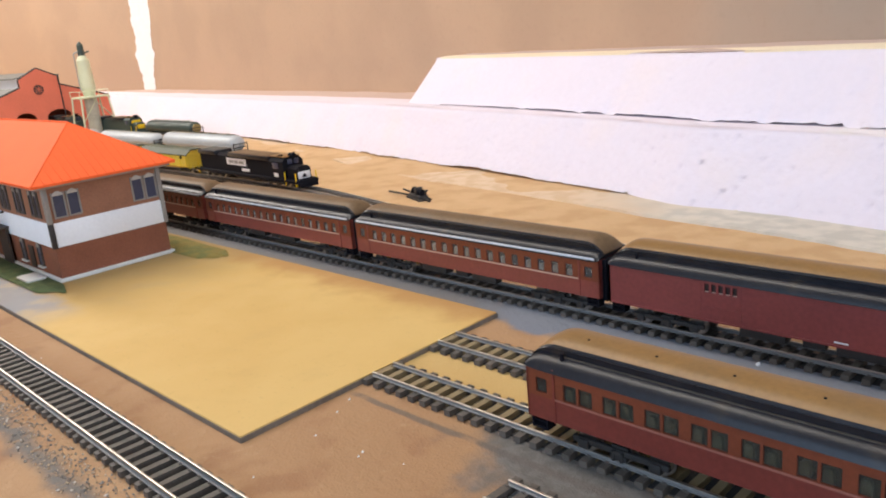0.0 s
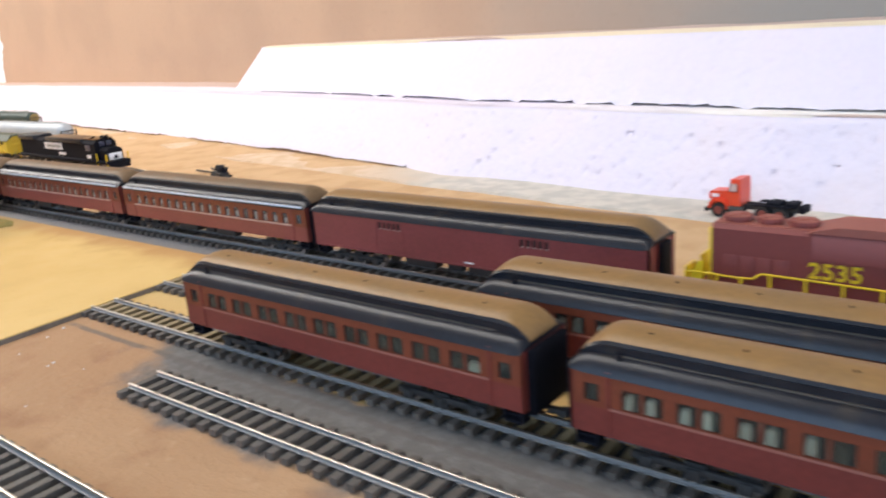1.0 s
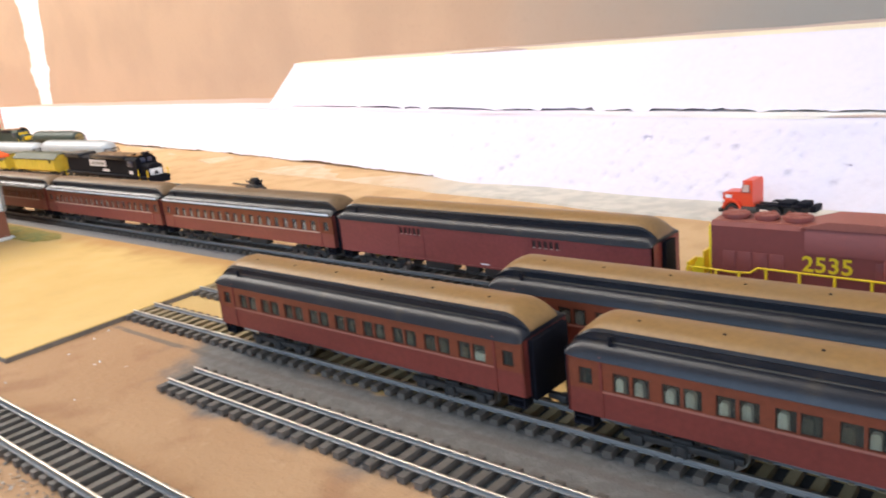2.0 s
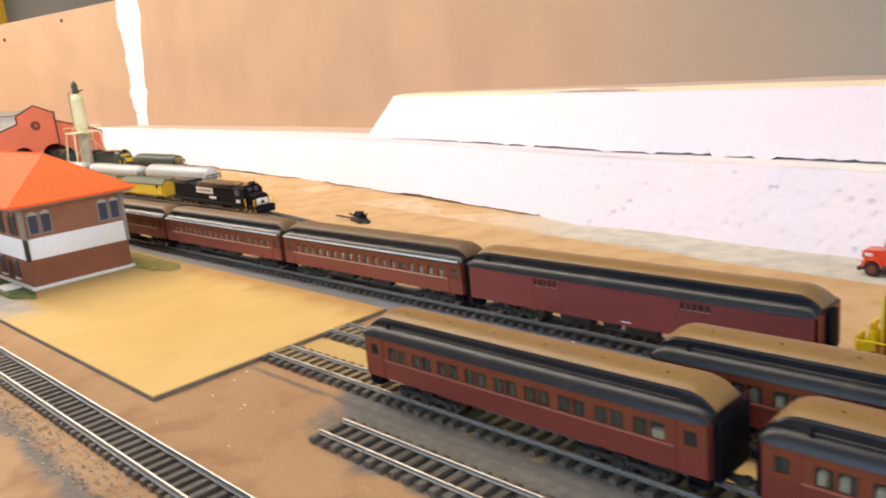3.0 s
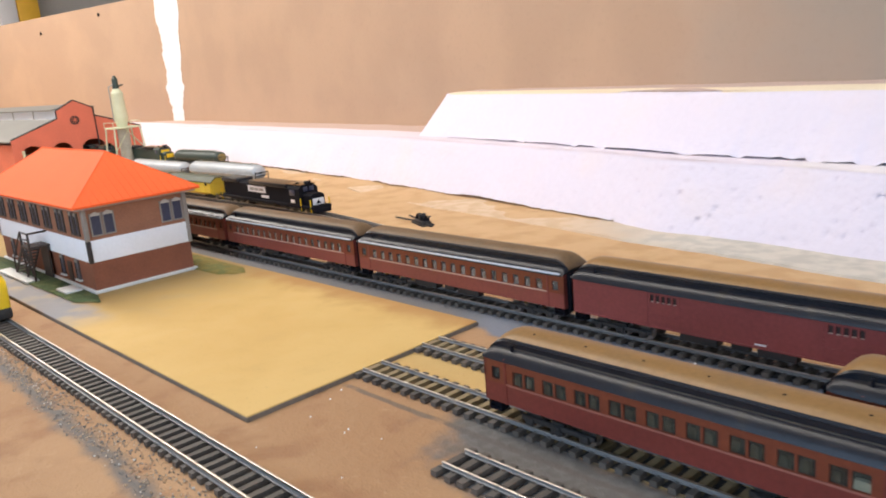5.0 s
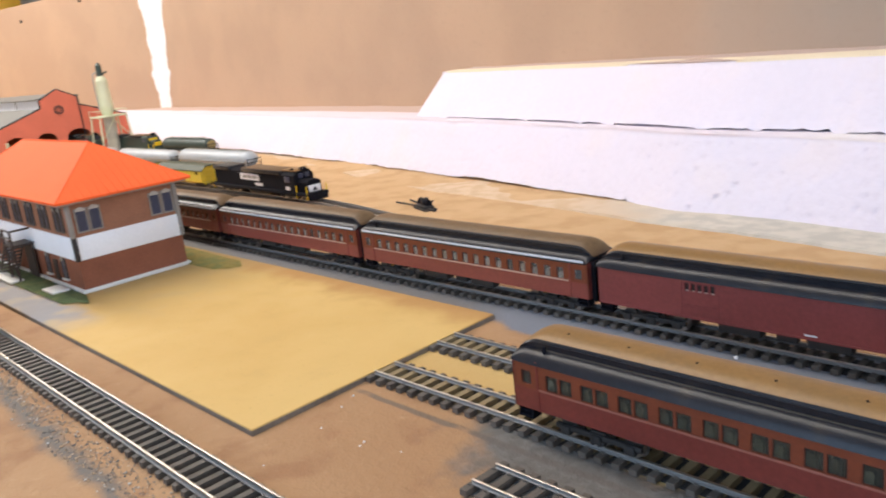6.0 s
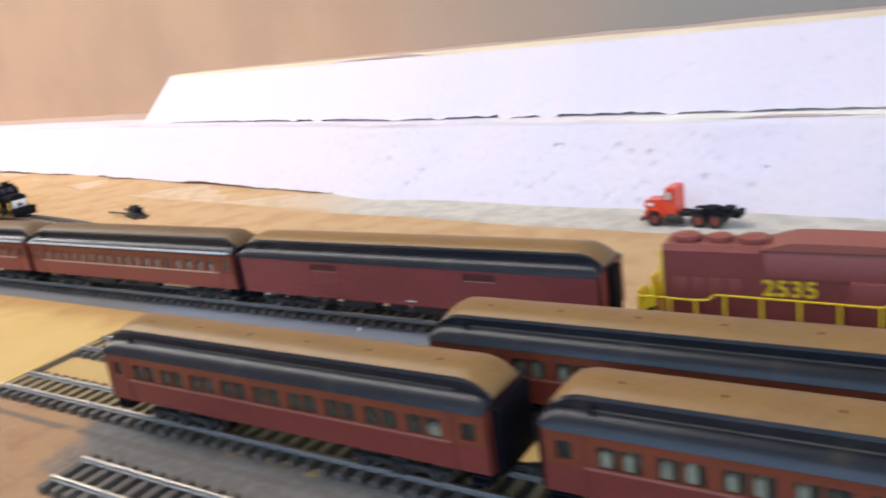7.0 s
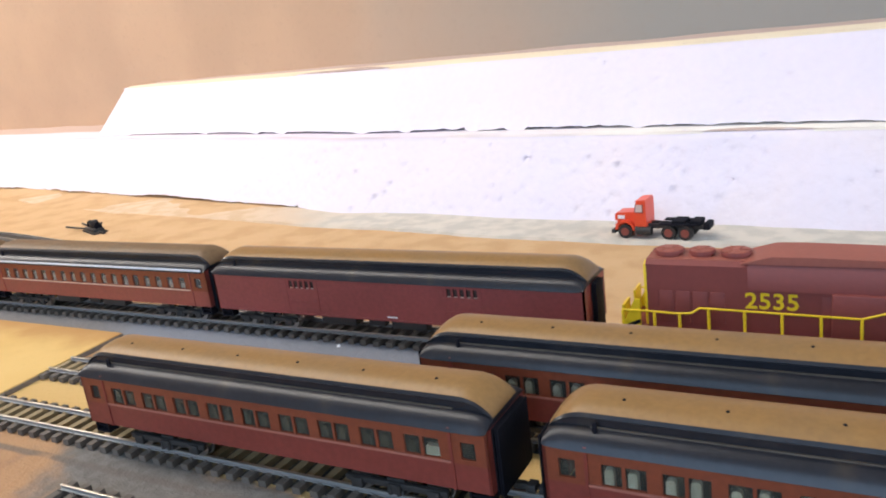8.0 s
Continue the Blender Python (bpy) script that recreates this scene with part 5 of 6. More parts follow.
def black_unit(label, m, body, accents, L=0.285, bars=True):
    """A hood unit with a low nose towards +x, L long, seen from afar."""
    ob = thing("diesel_locomotive", label, "locomotive")
    deck, top, hw = 0.0140, 0.0440, 0.0125
    bm = B()
    box(bm, -L / 2, L / 2 - 0.004, -0.0165, 0.0165, deck - 0.005, deck, 0.0005)
    part("frame", bm, body, ob)
    bm = B()
    prism(bm, [(-hw, deck), (-hw, top - 0.003), (-hw + 0.004, top), (hw - 0.004, top), (hw, top - 0.003), (hw, deck)], "x", -L / 2 + 0.008, L / 2 - 0.070)
    part("long_hood", bm, body, ob)
    for x0, x1 in ((-L / 2 + 0.006, -L / 2 + 0.060), (-L / 2 + 0.100, L / 2 - 0.075)):
        bm = B()
        box(bm, x0, x1, -0.0150, 0.0150, top - 0.003, top + 0.0040, 0.0012)
        rad = part("radiator", bm, ROOF_DARK, ob)
        bm = B()
        box(bm, x0 + 0.002, x1 - 0.002, -0.0136, 0.0136, top + 0.0038, top + 0.0046, 0.0003)
        part("radiator_top", bm, TOP_GREY if x0 < -L / 4 else ROOF_TRAIN, rad, "dusty radiator top")
    bm = B()
    prism(bm, [(-0.016, deck), (-0.016, top - 0.002), (-0.010, top + 0.005), (0.010, top + 0.005), (0.016, top - 0.002), (0.016, deck)], "x", L / 2 - 0.070, L / 2 - 0.036)
    cab = part("cab", bm, body, ob)
    bm = B()
    box(bm, L / 2 - 0.072, L / 2 - 0.036, -0.0125, 0.0125, top + 0.0045, top + 0.0062, 0.0006)
    part("cab_roof", bm, ROOF_TOP, cab, "tan cab roof")
    bm = B()
    box(bm, L / 2 - 0.062, L / 2 - 0.048, -0.0164, -0.0158, top - 0.014, top - 0.004, 0.0003)
    part("cab_window", bm, TOWER_PANE, cab)
    bm = B()
    for y in (-0.008, 0.002):
        box(bm, L / 2 - 0.0362, L / 2 - 0.0352, y, y + 0.007, top - 0.007, top + 0.001, 0.0003)
    part("windshield", bm, TOWER_PANE, cab)
    bm = B()
    prism(bm, [(-0.011, deck), (-0.011, deck + 0.017), (-0.007, deck + 0.021), (0.007, deck + 0.021), (0.011, deck + 0.017), (0.011, deck)], "x", L / 2 - 0.036, L / 2 - 0.012)
    part("nose", bm, body, ob)
    bm = B()
    rod(bm, (L / 2 - 0.030, 0, top + 0.006), (L / 2 - 0.040, 0, top + 0.007), 0.004, 10)
    for y in (-0.010, 0.010):
        rod(bm, (L / 2 - 0.055, y, top + 0.006), (L / 2 - 0.044, y, top + 0.0085), 0.0014, 8)
    part("horn", bm, BLACK, ob)
    if bars:
        bm = B()
        box(bm, -0.052, 0.004, -hw - 0.0006, -hw + 0.0002, deck + 0.0125, deck + 0.0245)
        part("lettering_panel", bm, WHITE, ob, "white panel of lettering on the hood")
        for k, (x0, x1) in enumerate(((-0.044, -0.032), (-0.029, -0.018), (-0.015, -0.002))):
            bm = B()
            box(bm, x0, x1, -hw - 0.0009, -hw - 0.0005, deck + 0.0160, deck + 0.0205)
            part("lettering_bar", bm, GREY, ob)
        bm = B()
        box(bm, -0.010, 0.012, -hw - 0.0006, -hw + 0.0002, deck + 0.0035, deck + 0.0085)
        part("number_bar", bm, WHITE, ob, "white bar of numbers")
        bm = B()
        box(bm, L / 2 - 0.060, L / 2 - 0.050, -0.0166, -0.0158, deck + 0.003, deck + 0.009)
        part("number_bar", bm, WHITE, ob)
        bm = B()
        box(bm, L / 2 - 0.0125, L / 2 - 0.0112, -0.0095, 0.0095, deck + 0.001, deck + 0.0125, 0.0004)
        part("nose_panel", bm, WHITE, ob, "white panel on the nose")
        bm = B()
        prism(bm, [(-0.004, deck + 0.003), (0.004, deck + 0.003), (0.0, deck + 0.010)], "x", L / 2 - 0.0113, L / 2 - 0.0108)
        part("emblem", bm, BLACK, ob)
    for s in (-1, 1):
        for x in (L / 2 - 0.008, L / 2 - 0.034, -L / 2 + 0.004):
            bm = B()
            rod(bm, (x, s * 0.0158, 0.004), (x, s * 0.0158, deck + 0.012), 0.0009, 6)
            part("grab_rail", bm, accents, ob, "yellow grab rail")
    bm = B()
    box(bm, L / 2 - 0.006, L / 2 - 0.003, -0.015, 0.015, 0.002, deck - 0.004, 0.0006)
    part("pilot", bm, body, ob)
    bm = B()
    box(bm, -0.030, 0.030, -0.014, 0.014, 0.003, deck - 0.005, 0.002)
    part("fuel_tank", bm, UNDER, ob)
    for s in (-1, 1):
        bogie(ob, s * (L / 2 - 0.055), (-0.020, 0.0, 0.020), UNDER, 0.0135)
    ob.matrix_world = m
    return ob


black_unit("black diesel locomotive with white panels on the yard track", Matrix.Translation((-0.658, Y_SPUR + 0.0035, RT)) @ Matrix.Rotation(radians(-2.6), 4, "Z") @ Matrix.Diagonal((1, 1, 0.82, 1)), BLACK, YELLOW, 0.288)


def end_ladder(parent, x, half, z0, z1, steps, material, label):
    """A wide ladder across a car end: two stiles, and rungs between them."""
    bm = B(); rod(bm, (x, -half, z0), (x, -half, z1), 0.0009, 6)
    ladder = part("end_ladder", bm, material, parent, label)
    bm = B(); rod(bm, (x, half, z0), (x, half, z1), 0.0009, 6)
    part("stile", bm, material, ladder)
    for z in steps:
        bm = B(); rod(bm, (x, -half, z), (x, half, z), 0.0008, 6)
        part("rung", bm, material, ladder)


def hopper(label, L, m):
    ob = thing("hopper_car", label, "freight car")
    bm = B()
    prism(bm, [(-0.0165, 0.012), (-0.0165, 0.033), (-0.008, 0.0395), (0.008, 0.0395), (0.0165, 0.033), (0.0165, 0.012), (0.008, 0.006), (-0.008, 0.006)], "x", -L / 2 + 0.012, L / 2 - 0.012)
    part("body", bm, HOPPER_YELLOW, ob)
    bm = B()
    prism(bm, [(-0.0174, 0.0315), (-0.0080, 0.0400), (0.0080, 0.0400), (0.0174, 0.0315), (0.0174, 0.0335), (0.0090, 0.0420), (-0.0090, 0.0420), (-0.0174, 0.0335)], "x", -L / 2 + 0.008, L / 2 - 0.008)
    part("roof", bm, HOPPER_ROOF, ob, "dull green roof")
    n = 9
    for i in range(n):
        x = -L / 2 + 0.014 + (L - 0.028) * i / (n - 1)
        bm = B()
        box(bm, x - 0.0007, x + 0.0007, -0.0173, -0.0164, 0.012, 0.0318)
        part("rib", bm, HOPPER_YELLOW, ob)
    for s in (-1, 1):
        end_ladder(ob, s * (L / 2 - 0.006), 0.0145, 0.008, 0.036, (0.010, 0.018, 0.026, 0.034), HOPPER_YELLOW, "yellow end ladder")
        bogie(ob, s * (L / 2 - 0.024))
        coupler(ob, s * L / 2, s)
    bm = B()
    box(bm, -L / 2, L / 2, -0.003, 0.003, 0.0065, 0.0105)
    part("sill", bm, UNDER, ob)
    bm = B()
    box(bm, L / 2 - 0.030, L / 2 - 0.024, -0.0176, -0.0170, 0.026, 0.031)
    part("marking", bm, BLACK, ob, "dark square marking")
    ob.matrix_world = m
    return ob


hop = hopper("yellow hopper car with a dull green roof", 0.180, Matrix.Translation((-0.910, Y_SPUR + 0.008, RT)) @ Matrix.Diagonal((1, 1, 0.88, 1)))
copy_thing(hop, Matrix.Translation((-1.108, Y_SPUR + 0.008, RT)) @ Matrix.Diagonal((1, 1, 0.94, 1)))


def tank_car(label, L, material, m, r=0.0165, group=""):
    ob = thing("tank_car", label, "tank car", group=group)
    bm = B()
    prof = [(0, 0.002), (0.002, 0.010), (0.006, 0.0145), (0.012, r), (L - 0.024 - 0.012, r), (L - 0.030, 0.0145), (L - 0.026, 0.010), (L - 0.024, 0.002)]
    seg = 20
    rows = [[(x - (L - 0.024) / 2, q * math.cos(2 * math.pi * k / seg), 0.0270 + q * math.sin(2 * math.pi * k / seg)) for k in range(seg + 1)] for x, q in prof]
    skin(bm, rows, False)
    part("tank", bm, material, ob)
    bm = B()
    box(bm, -L / 2 + 0.030, L / 2 - 0.030, -0.0035, 0.0035, 0.0432, 0.0440, 0.0002)
    walkway = part("walkway", bm, GREY, ob, "grey walkway with hatches")
    for k in range(4):
        x = -L / 2 + 0.045 + (L - 0.09) * k / 3
        bm = B(); rod(bm, (x, 0, 0.042), (x, 0, 0.0452), 0.0030, 12)
        part("hatch", bm, GREY, walkway)
    for q in (-1, 1):
        end_ladder(ob, q * (L / 2 - 0.010), 0.0135, 0.009, 0.030, (0.014, 0.021, 0.028), UNDER, "dark end ladder")
    bm = B()
    box(bm, -L / 2, L / 2, -0.012, 0.012, 0.0075, 0.0105, 0.0004)
    part("sill", bm, UNDER, ob)
    for x in (-L / 2 + 0.030, L / 2 - 0.030):
        bm = B()
        box(bm, x - 0.004, x + 0.004, -0.011, 0.011, 0.0105, 0.0150)
        part("saddle", bm, UNDER, ob)
    bm = B()
    for s in (-1, 1):
        rod(bm, (-L / 2 + 0.014, s * 0.0170, 0.024), (L / 2 - 0.014, s * 0.0170, 0.024), 0.0006, 6)
    part("side_rail", bm, material, ob)
    for s in (-1, 1):
        bogie(ob, s * (L / 2 - 0.022))
        coupler(ob, s * L / 2, s)
    ob.matrix_world = m
    return ob


LOW = Matrix.Diagonal((1, 1, 0.88, 1))
tk = tank_car("silver grey tank car on the rear yard track", 0.285, SILVER, Matrix.Translation((-1.012, 0.55, RT)) @ LOW, group="silver tank cars")
copy_thing(tk, Matrix.Translation((-1.308, 0.55, RT)) @ LOW)
copy_thing(tk, Matrix.Translation((-1.618, 0.55, RT)) @ LOW)
dk = tank_car("dark green tank car with a yellow end disc", 0.24, GREEN, Matrix.Translation((-1.365, 0.675, RT)) @ LOW, 0.0150)
bm = B(); rod(bm, (0.1072, 0, 0.0270), (0.1092, 0, 0.0270), 0.0100, 18); part("end_disc", bm, DULL_YELLOW, dk, "dull yellow end disc")
ry = black_unit("dark locomotive with yellow nose and cab fittings in the rear yard", Matrix.Translation((-1.635, 0.675, RT)) @ LOW, GREEN, YELLOW, 0.25, False)
bm = B(); box(bm, 0.1132, 0.1146, -0.0095, 0.0095, 0.0190, 0.0300, 0.0008); part("nose_panel", bm, YELLOW, ry, "yellow nose panel")
bm = B(); box(bm, 0.0892, 0.0902, -0.0110, 0.0110, 0.0330, 0.0410, 0.0006); part("cab_panel", bm, YELLOW, ry, "yellow cab front")
black_unit("dark green locomotive coming out of the engine house", Matrix.Translation((-1.86, 0.632, RT)), GREEN, GREY, 0.20, False)


def yellow_unit(label, m):
    ob = thing("diesel_locomotive", label, "locomotive")
    L = 0.20
    bm = B()
    prism(bm, [(-0.0165, 0.012), (-0.0165, 0.040), (-0.012, 0.046), (0.012, 0.046), (0.0165, 0.040), (0.0165, 0.012)], "x", -L / 2, L / 2 - 0.022)
    part("body", bm, YELLOW, ob)
    bm = B()
    rows = []
    for i in range(8):
        s = i / 7
        x = L / 2 - 0.022 + 0.022 * math.sin(s * math.pi / 2)
        k = 1 - 0.35 * s * s
        h = 0.046 - 0.020 * s * s
        rows.append([(x, -0.0165 * k, 0.012), (x, -0.0165 * k, 0.012 + (h - 0.012) * 0.8), (x, -0.010 * k, h), (x, 0.010 * k, h), (x, 0.0165 * k, 0.012 + (h - 0.012) * 0.8), (x, 0.0165 * k, 0.012)])
    skin(bm, rows, True)
    nose = part("nose", bm, YELLOW, ob)
    bm = B()
    rod(bm, (L / 2 - 0.004, 0, 0.0235), (L / 2 + 0.0015, 0, 0.0235), 0.0042, 16)
    part("headlight", bm, BLACK, nose)
    bm = B()
    box(bm, -L / 2, L / 2 - 0.010, -0.0145, 0.0145, 0.0050, 0.0120, 0.0008)
    part("underframe", bm, UNDER, ob)
    bm = B()
    box(bm, L / 2 - 0.012, L / 2 + 0.002, -0.0135, 0.0135, 0.0015, 0.0120, 0.0015)
    part("pilot", bm, UNDER, ob)
    for s in (-1, 1):
        bogie(ob, s * (L / 2 - 0.042), (-0.015, 0.015), UNDER, 0.0135)
    ob.matrix_world = m
    return ob


yellow_unit("yellow diesel locomotive with black skirt on the near track", Matrix.Translation((-0.472, near_y(-0.472), RT)) @ Matrix.Rotation(-0.0090, 4, "Z") @ Matrix.Diagonal((1, 1, 0.9, 1)))

# ---- switch machine beside the yard track ----
sw = thing("switch_machine", "small black switch machine beside the yard track", "switch machine", Matrix.Translation((-0.350, 0.466, 0.001)) @ Matrix.Rotation(radians(-20), 4, "Z") @ Matrix.Scale(0.85, 4))
bm = B(); box(bm, -0.019, 0.016, -0.008, 0.008, 0.0, 0.0055, 0.001); part("case", bm, UNDER, sw)
bm = B(); box(bm, -0.024, 0.022, -0.010, 0.010, -0.001, 0.0012, 0.0003); part("base_plate", bm, MATS["dirty_roadbed"], sw, "rusty base plate")
for x in (-0.010, 0.008):
    bm = B(); rod(bm, (x - 0.0058, 0.001, 0.0088), (x + 0.0058, 0.001, 0.0088), 0.0044, 14); rod(bm, (x - 0.0062, 0.001, 0.0088), (x - 0.0052, 0.001, 0.0088), 0.0054, 14); rod(bm, (x + 0.0052, 0.001, 0.0088), (x + 0.0062, 0.001, 0.0088), 0.0054, 14); part("coil", bm, BLACK, sw)
bm = B(); box(bm, -0.004, 0.003, -0.005, 0.006, 0.0055, 0.0155, 0.001); part("yoke", bm, UNDER, sw)
bm = B(); rod(bm, (0.010, 0.004, 0.010), (0.023, 0.004, 0.0135), 0.0014, 6); box(bm, 0.016, 0.036, -0.002, 0.002, 0.0, 0.0022, 0.0003); part("lever", bm, UNDER, sw)
bm = B(); rod(bm, (-0.018, 0.003, 0.003), (-0.070, 0.006, 0.002), 0.0016, 6); rod(bm, (-0.016, -0.006, 0.003), (-0.074, -0.016, 0.002), 0.0014, 6); part("throw_rod", bm, UNDER, sw, "dark throw rods")

# ---- brick signal tower ----
tower = thing("signal_tower", "two-storey brick signal tower with an orange hip roof", "model building", ON_BOARD)
TX0, TX1, TY0, TY1 = -0.706, -0.402, 0.063, 0.170
bm = B(); box(bm, TX0 - 0.006, TX1 + 0.003, TY0 - 0.003, TY1 + 0.003, 0.0044, 0.0078, 0.0006); part("footing", bm, STONE, tower, "pale stone footing")
bm = B(); box(bm, TX0, TX1, TY0, TY1, 0.0075, 0.0370); part("lower_wall", bm, BRICK, tower)
bm = B(); box(bm, TX0 - 0.0012, TX1 + 0.0012, TY0 - 0.0012, TY1 + 0.0012, 0.0366, 0.0590, 0.0003); part("white_band", bm, BAND, tower, "white rendered band")
bm = B(); box(bm, TX0, TX1, TY0, TY1, 0.0588, 0.0930); part("upper_wall", bm, BRICK_UP, tower)
for x in (TX0, TX1):
    for y in (TY0, TY1):
        bm = B(); box(bm, x - 0.0022, x + 0.0022, y - 0.0022, y + 0.0022, 0.0588, 0.0935, 0.0003); part("corner_post", bm, PILASTER, tower)
        bm = B(); box(bm, x - 0.0021, x + 0.0021, y - 0.0021, y + 0.0021, 0.0362, 0.0590, 0.0003); part("band_post", bm, PILASTER if y > 0.1 or x < -0.5 else COPING, tower, "black corner post" if y < 0.1 and x > -0.5 else "")


def tower_window(face, c, z0, z1, w, frame_w, lintel=True, bar=True):
    bm = B()
    pts = ((c - w / 2 - frame_w, c - w / 2, z0 - frame_w, z1 + frame_w), (c + w / 2, c + w / 2 + frame_w, z0 - frame_w, z1 + frame_w), (c - w / 2, c + w / 2, z1, z1 + frame_w), (c - w / 2, c + w / 2, z0 - frame_w, z0), (c - w / 2, c + w / 2, (z0 + z1) / 2 - 0.0004, (z0 + z1) / 2 + 0.0004))
    for a, b, p, q in pts if bar else pts[:-1]:
        if face == "x":
            box(bm, TX1 - 0.0004, TX1 + 0.0014, a, b, p, q)
        else:
            box(bm, a, b, TY0 - 0.0014, TY0 + 0.0004, p, q)
    win = part("window", bm, PILASTER if face == "x" else FRAME_DARK, tower, "grey framed window" if face == "x" else "dark framed window")
    bm = B()
    if face == "x":
        box(bm, TX1 - 0.0010, TX1 + 0.0005, c - w / 2, c + w / 2, z0, z1)
    else:
        box(bm, c - w / 2, c + w / 2, TY0 - 0.0005, TY0 + 0.0010, z0, z1)
    part("pane", bm, TOWER_PANE, win)
    if lintel:
        bm = B()
        rows = []
        n = 8
        out = [(c - w / 2 + w * k / n, z1 + 0.0026 * math.sin(math.pi * k / n) + 0.0003) for k in range(n + 1)]
        out += [(c + w / 2, z1 - 0.0012), (c - w / 2, z1 - 0.0012)]
        prism(bm, out, "y" if face == "y" else "x", (TX1 + 0.0008) if face == "x" else TY0 - 0.0018, (TX1 + 0.0018) if face == "x" else TY0 - 0.0006)
        part("arched_head", bm, ARCH if face == "x" else PILASTER, win)


for c in (0.0740, 0.0870, 0.1480, 0.1610):
    tower_window("x", c, 0.0640, 0.0845, 0.0092, 0.0014, bar=False)
for i in range(7):
    cx = -0.430 - 0.042 * i
    for d in (-0.0065, 0.0065):
        tower_window("y", cx + d, 0.0650, 0.0845, 0.0060, 0.0024)
for cx in (-0.445, -0.490, -0.620, -0.665):
    tower_window("y", cx, 0.0155, 0.0335, 0.0085, 0.0014)
    bm = B(); box(bm, cx - 0.007, cx + 0.007, TY0 - 0.003, TY0 + 0.0004, 0.0125, 0.0142); part("sill", bm, STONE, tower)
bm = B(); box(bm, -0.474, -0.462, TY0 - 0.0012, TY0 + 0.0006, 0.0098, 0.0310); part("door", bm, DARK_WOOD, tower, "dark narrow door")

# hip roof with standing ribs
RZ, RE = 0.1420, 0.0970
EX0, EX1, EY0, EY1 = TX0 - 0.016, TX1 + 0.018, TY0 - 0.015, TY1 + 0.012
RX_A, RX_B, RYM = TX0 + 0.050, TX1 - 0.050, 0.1150
bm = B()
c4 = [(EX0, EY0, RE), (EX1, EY0, RE), (EX1, EY1, RE), (EX0, EY1, RE)]
rg = [(RX_A, RYM, RZ), (RX_B, RYM, RZ)]
vt = [bm.verts.new(p) for p in c4 + rg]
un = [bm.verts.new((p[0], p[1], p[2] - 0.0022)) for p in c4]
bm.faces.new((vt[0], vt[1], vt[5], vt[4])); bm.faces.new((vt[1], vt[2], vt[5])); bm.faces.new((vt[2], vt[3], vt[4], vt[5])); bm.faces.new((vt[3], vt[0], vt[4]))
for i in range(4):
    j = (i + 1) % 4
    bm.faces.new((vt[i], un[i], un[j], vt[j]))
bm.faces.new(un)
roof = part("roof", bm, ORANGE, tower, "bright orange metal hip roof", 15)
bm = B()
for k in range(17):
    y = EY0 + (EY1 - EY0) * (k + 0.5) / 17
    s = 1 - abs(y - RYM) / (EY1 - RYM)
    rod(bm, (EX1 + 0.0003, y, RE + 0.0002), (EX1 + (RX_B - EX1) * s, y + (RYM - y) * 0.0, RE + (RZ - RE) * s - 0.0004), 0.0005, 5)
part("end_ribs", bm, ORANGE, roof)
bm = B()
rod(bm, rg[0], rg[1], 0.0010, 8)
for a, b in ((c4[0], rg[0]), (c4[1], rg[1]), (c4[2], rg[1]), (c4[3], rg[0])):
    rod(bm, a, b, 0.0006, 8)
part("ridge_cap", bm, ORANGE, roof)
bm = B(); box(bm, TX0 - 0.010, TX1 + 0.010, TY0 - 0.010, TY1 + 0.010, 0.0920, 0.0947); part("soffit", bm, GREY, tower)

# outside stair with a landing on the tower front
stair = thing("outside_stair", "dark wooden outside stair with landing on the tower front", "stair", ON_BOARD @ Matrix.Translation((0.014, 0.0048, -0.0030)) @ Matrix.Diagonal((1, 1, 1.22, 1)))
bm = B(); box(bm, -0.560, -0.532, 0.034, 0.0565, 0.0375, 0.0392); part("landing", bm, DARK_WOOD, stair)
for k in range(8):
    bm = B(); x = -0.566 - 0.0042 * k; z = 0.0345 - 0.0036 * k
    box(bm, x - 0.0021, x + 0.0021, 0.036, 0.054, z, z + 0.0010); part("step", bm, DARK_WOOD, stair)
for y in (0.0355, 0.0545):
    bm = B(); prism(bm, [(-0.562, 0.0385), (-0.562, 0.0345), (-0.600, 0.0078), (-0.604, 0.0078)], "y", y - 0.0006, y + 0.0006); part("stringer", bm, DARK_WOOD, stair)
for a, b, r in (((-0.559, 0.0355, 0.0078), (-0.559, 0.0355, 0.0520), 0.0012), ((-0.533, 0.0355, 0.0078), (-0.533, 0.0355, 0.0520), 0.0012),
                ((-0.559, 0.0355, 0.0515), (-0.533, 0.0355, 0.0515), 0.0009), ((-0.559, 0.0355, 0.0455), (-0.533, 0.0355, 0.0455), 0.0007),
                ((-0.533, 0.0355, 0.0515), (-0.533, 0.0555, 0.0515), 0.0009), ((-0.559, 0.0355, 0.0515), (-0.600, 0.0355, 0.0230), 0.0009),
                ((-0.600, 0.0355, 0.0078), (-0.600, 0.0355, 0.0235), 0.0009), ((-0.559, 0.0355, 0.0080), (-0.533, 0.0355, 0.0370), 0.0008),
                ((-0.533, 0.0355, 0.0080), (-0.559, 0.0355, 0.0370), 0.0008)):
    bm = B()
    rod(bm, a, b, r, 6)
    part("railing_bar", bm, DARK_WOOD, stair)
bm = B(); box(bm, -0.5585, -0.5335, 0.0535, 0.0555, 0.0078, 0.0375); part("back_panel", bm, DARK_WOOD, stair, "dark panel under the landing")
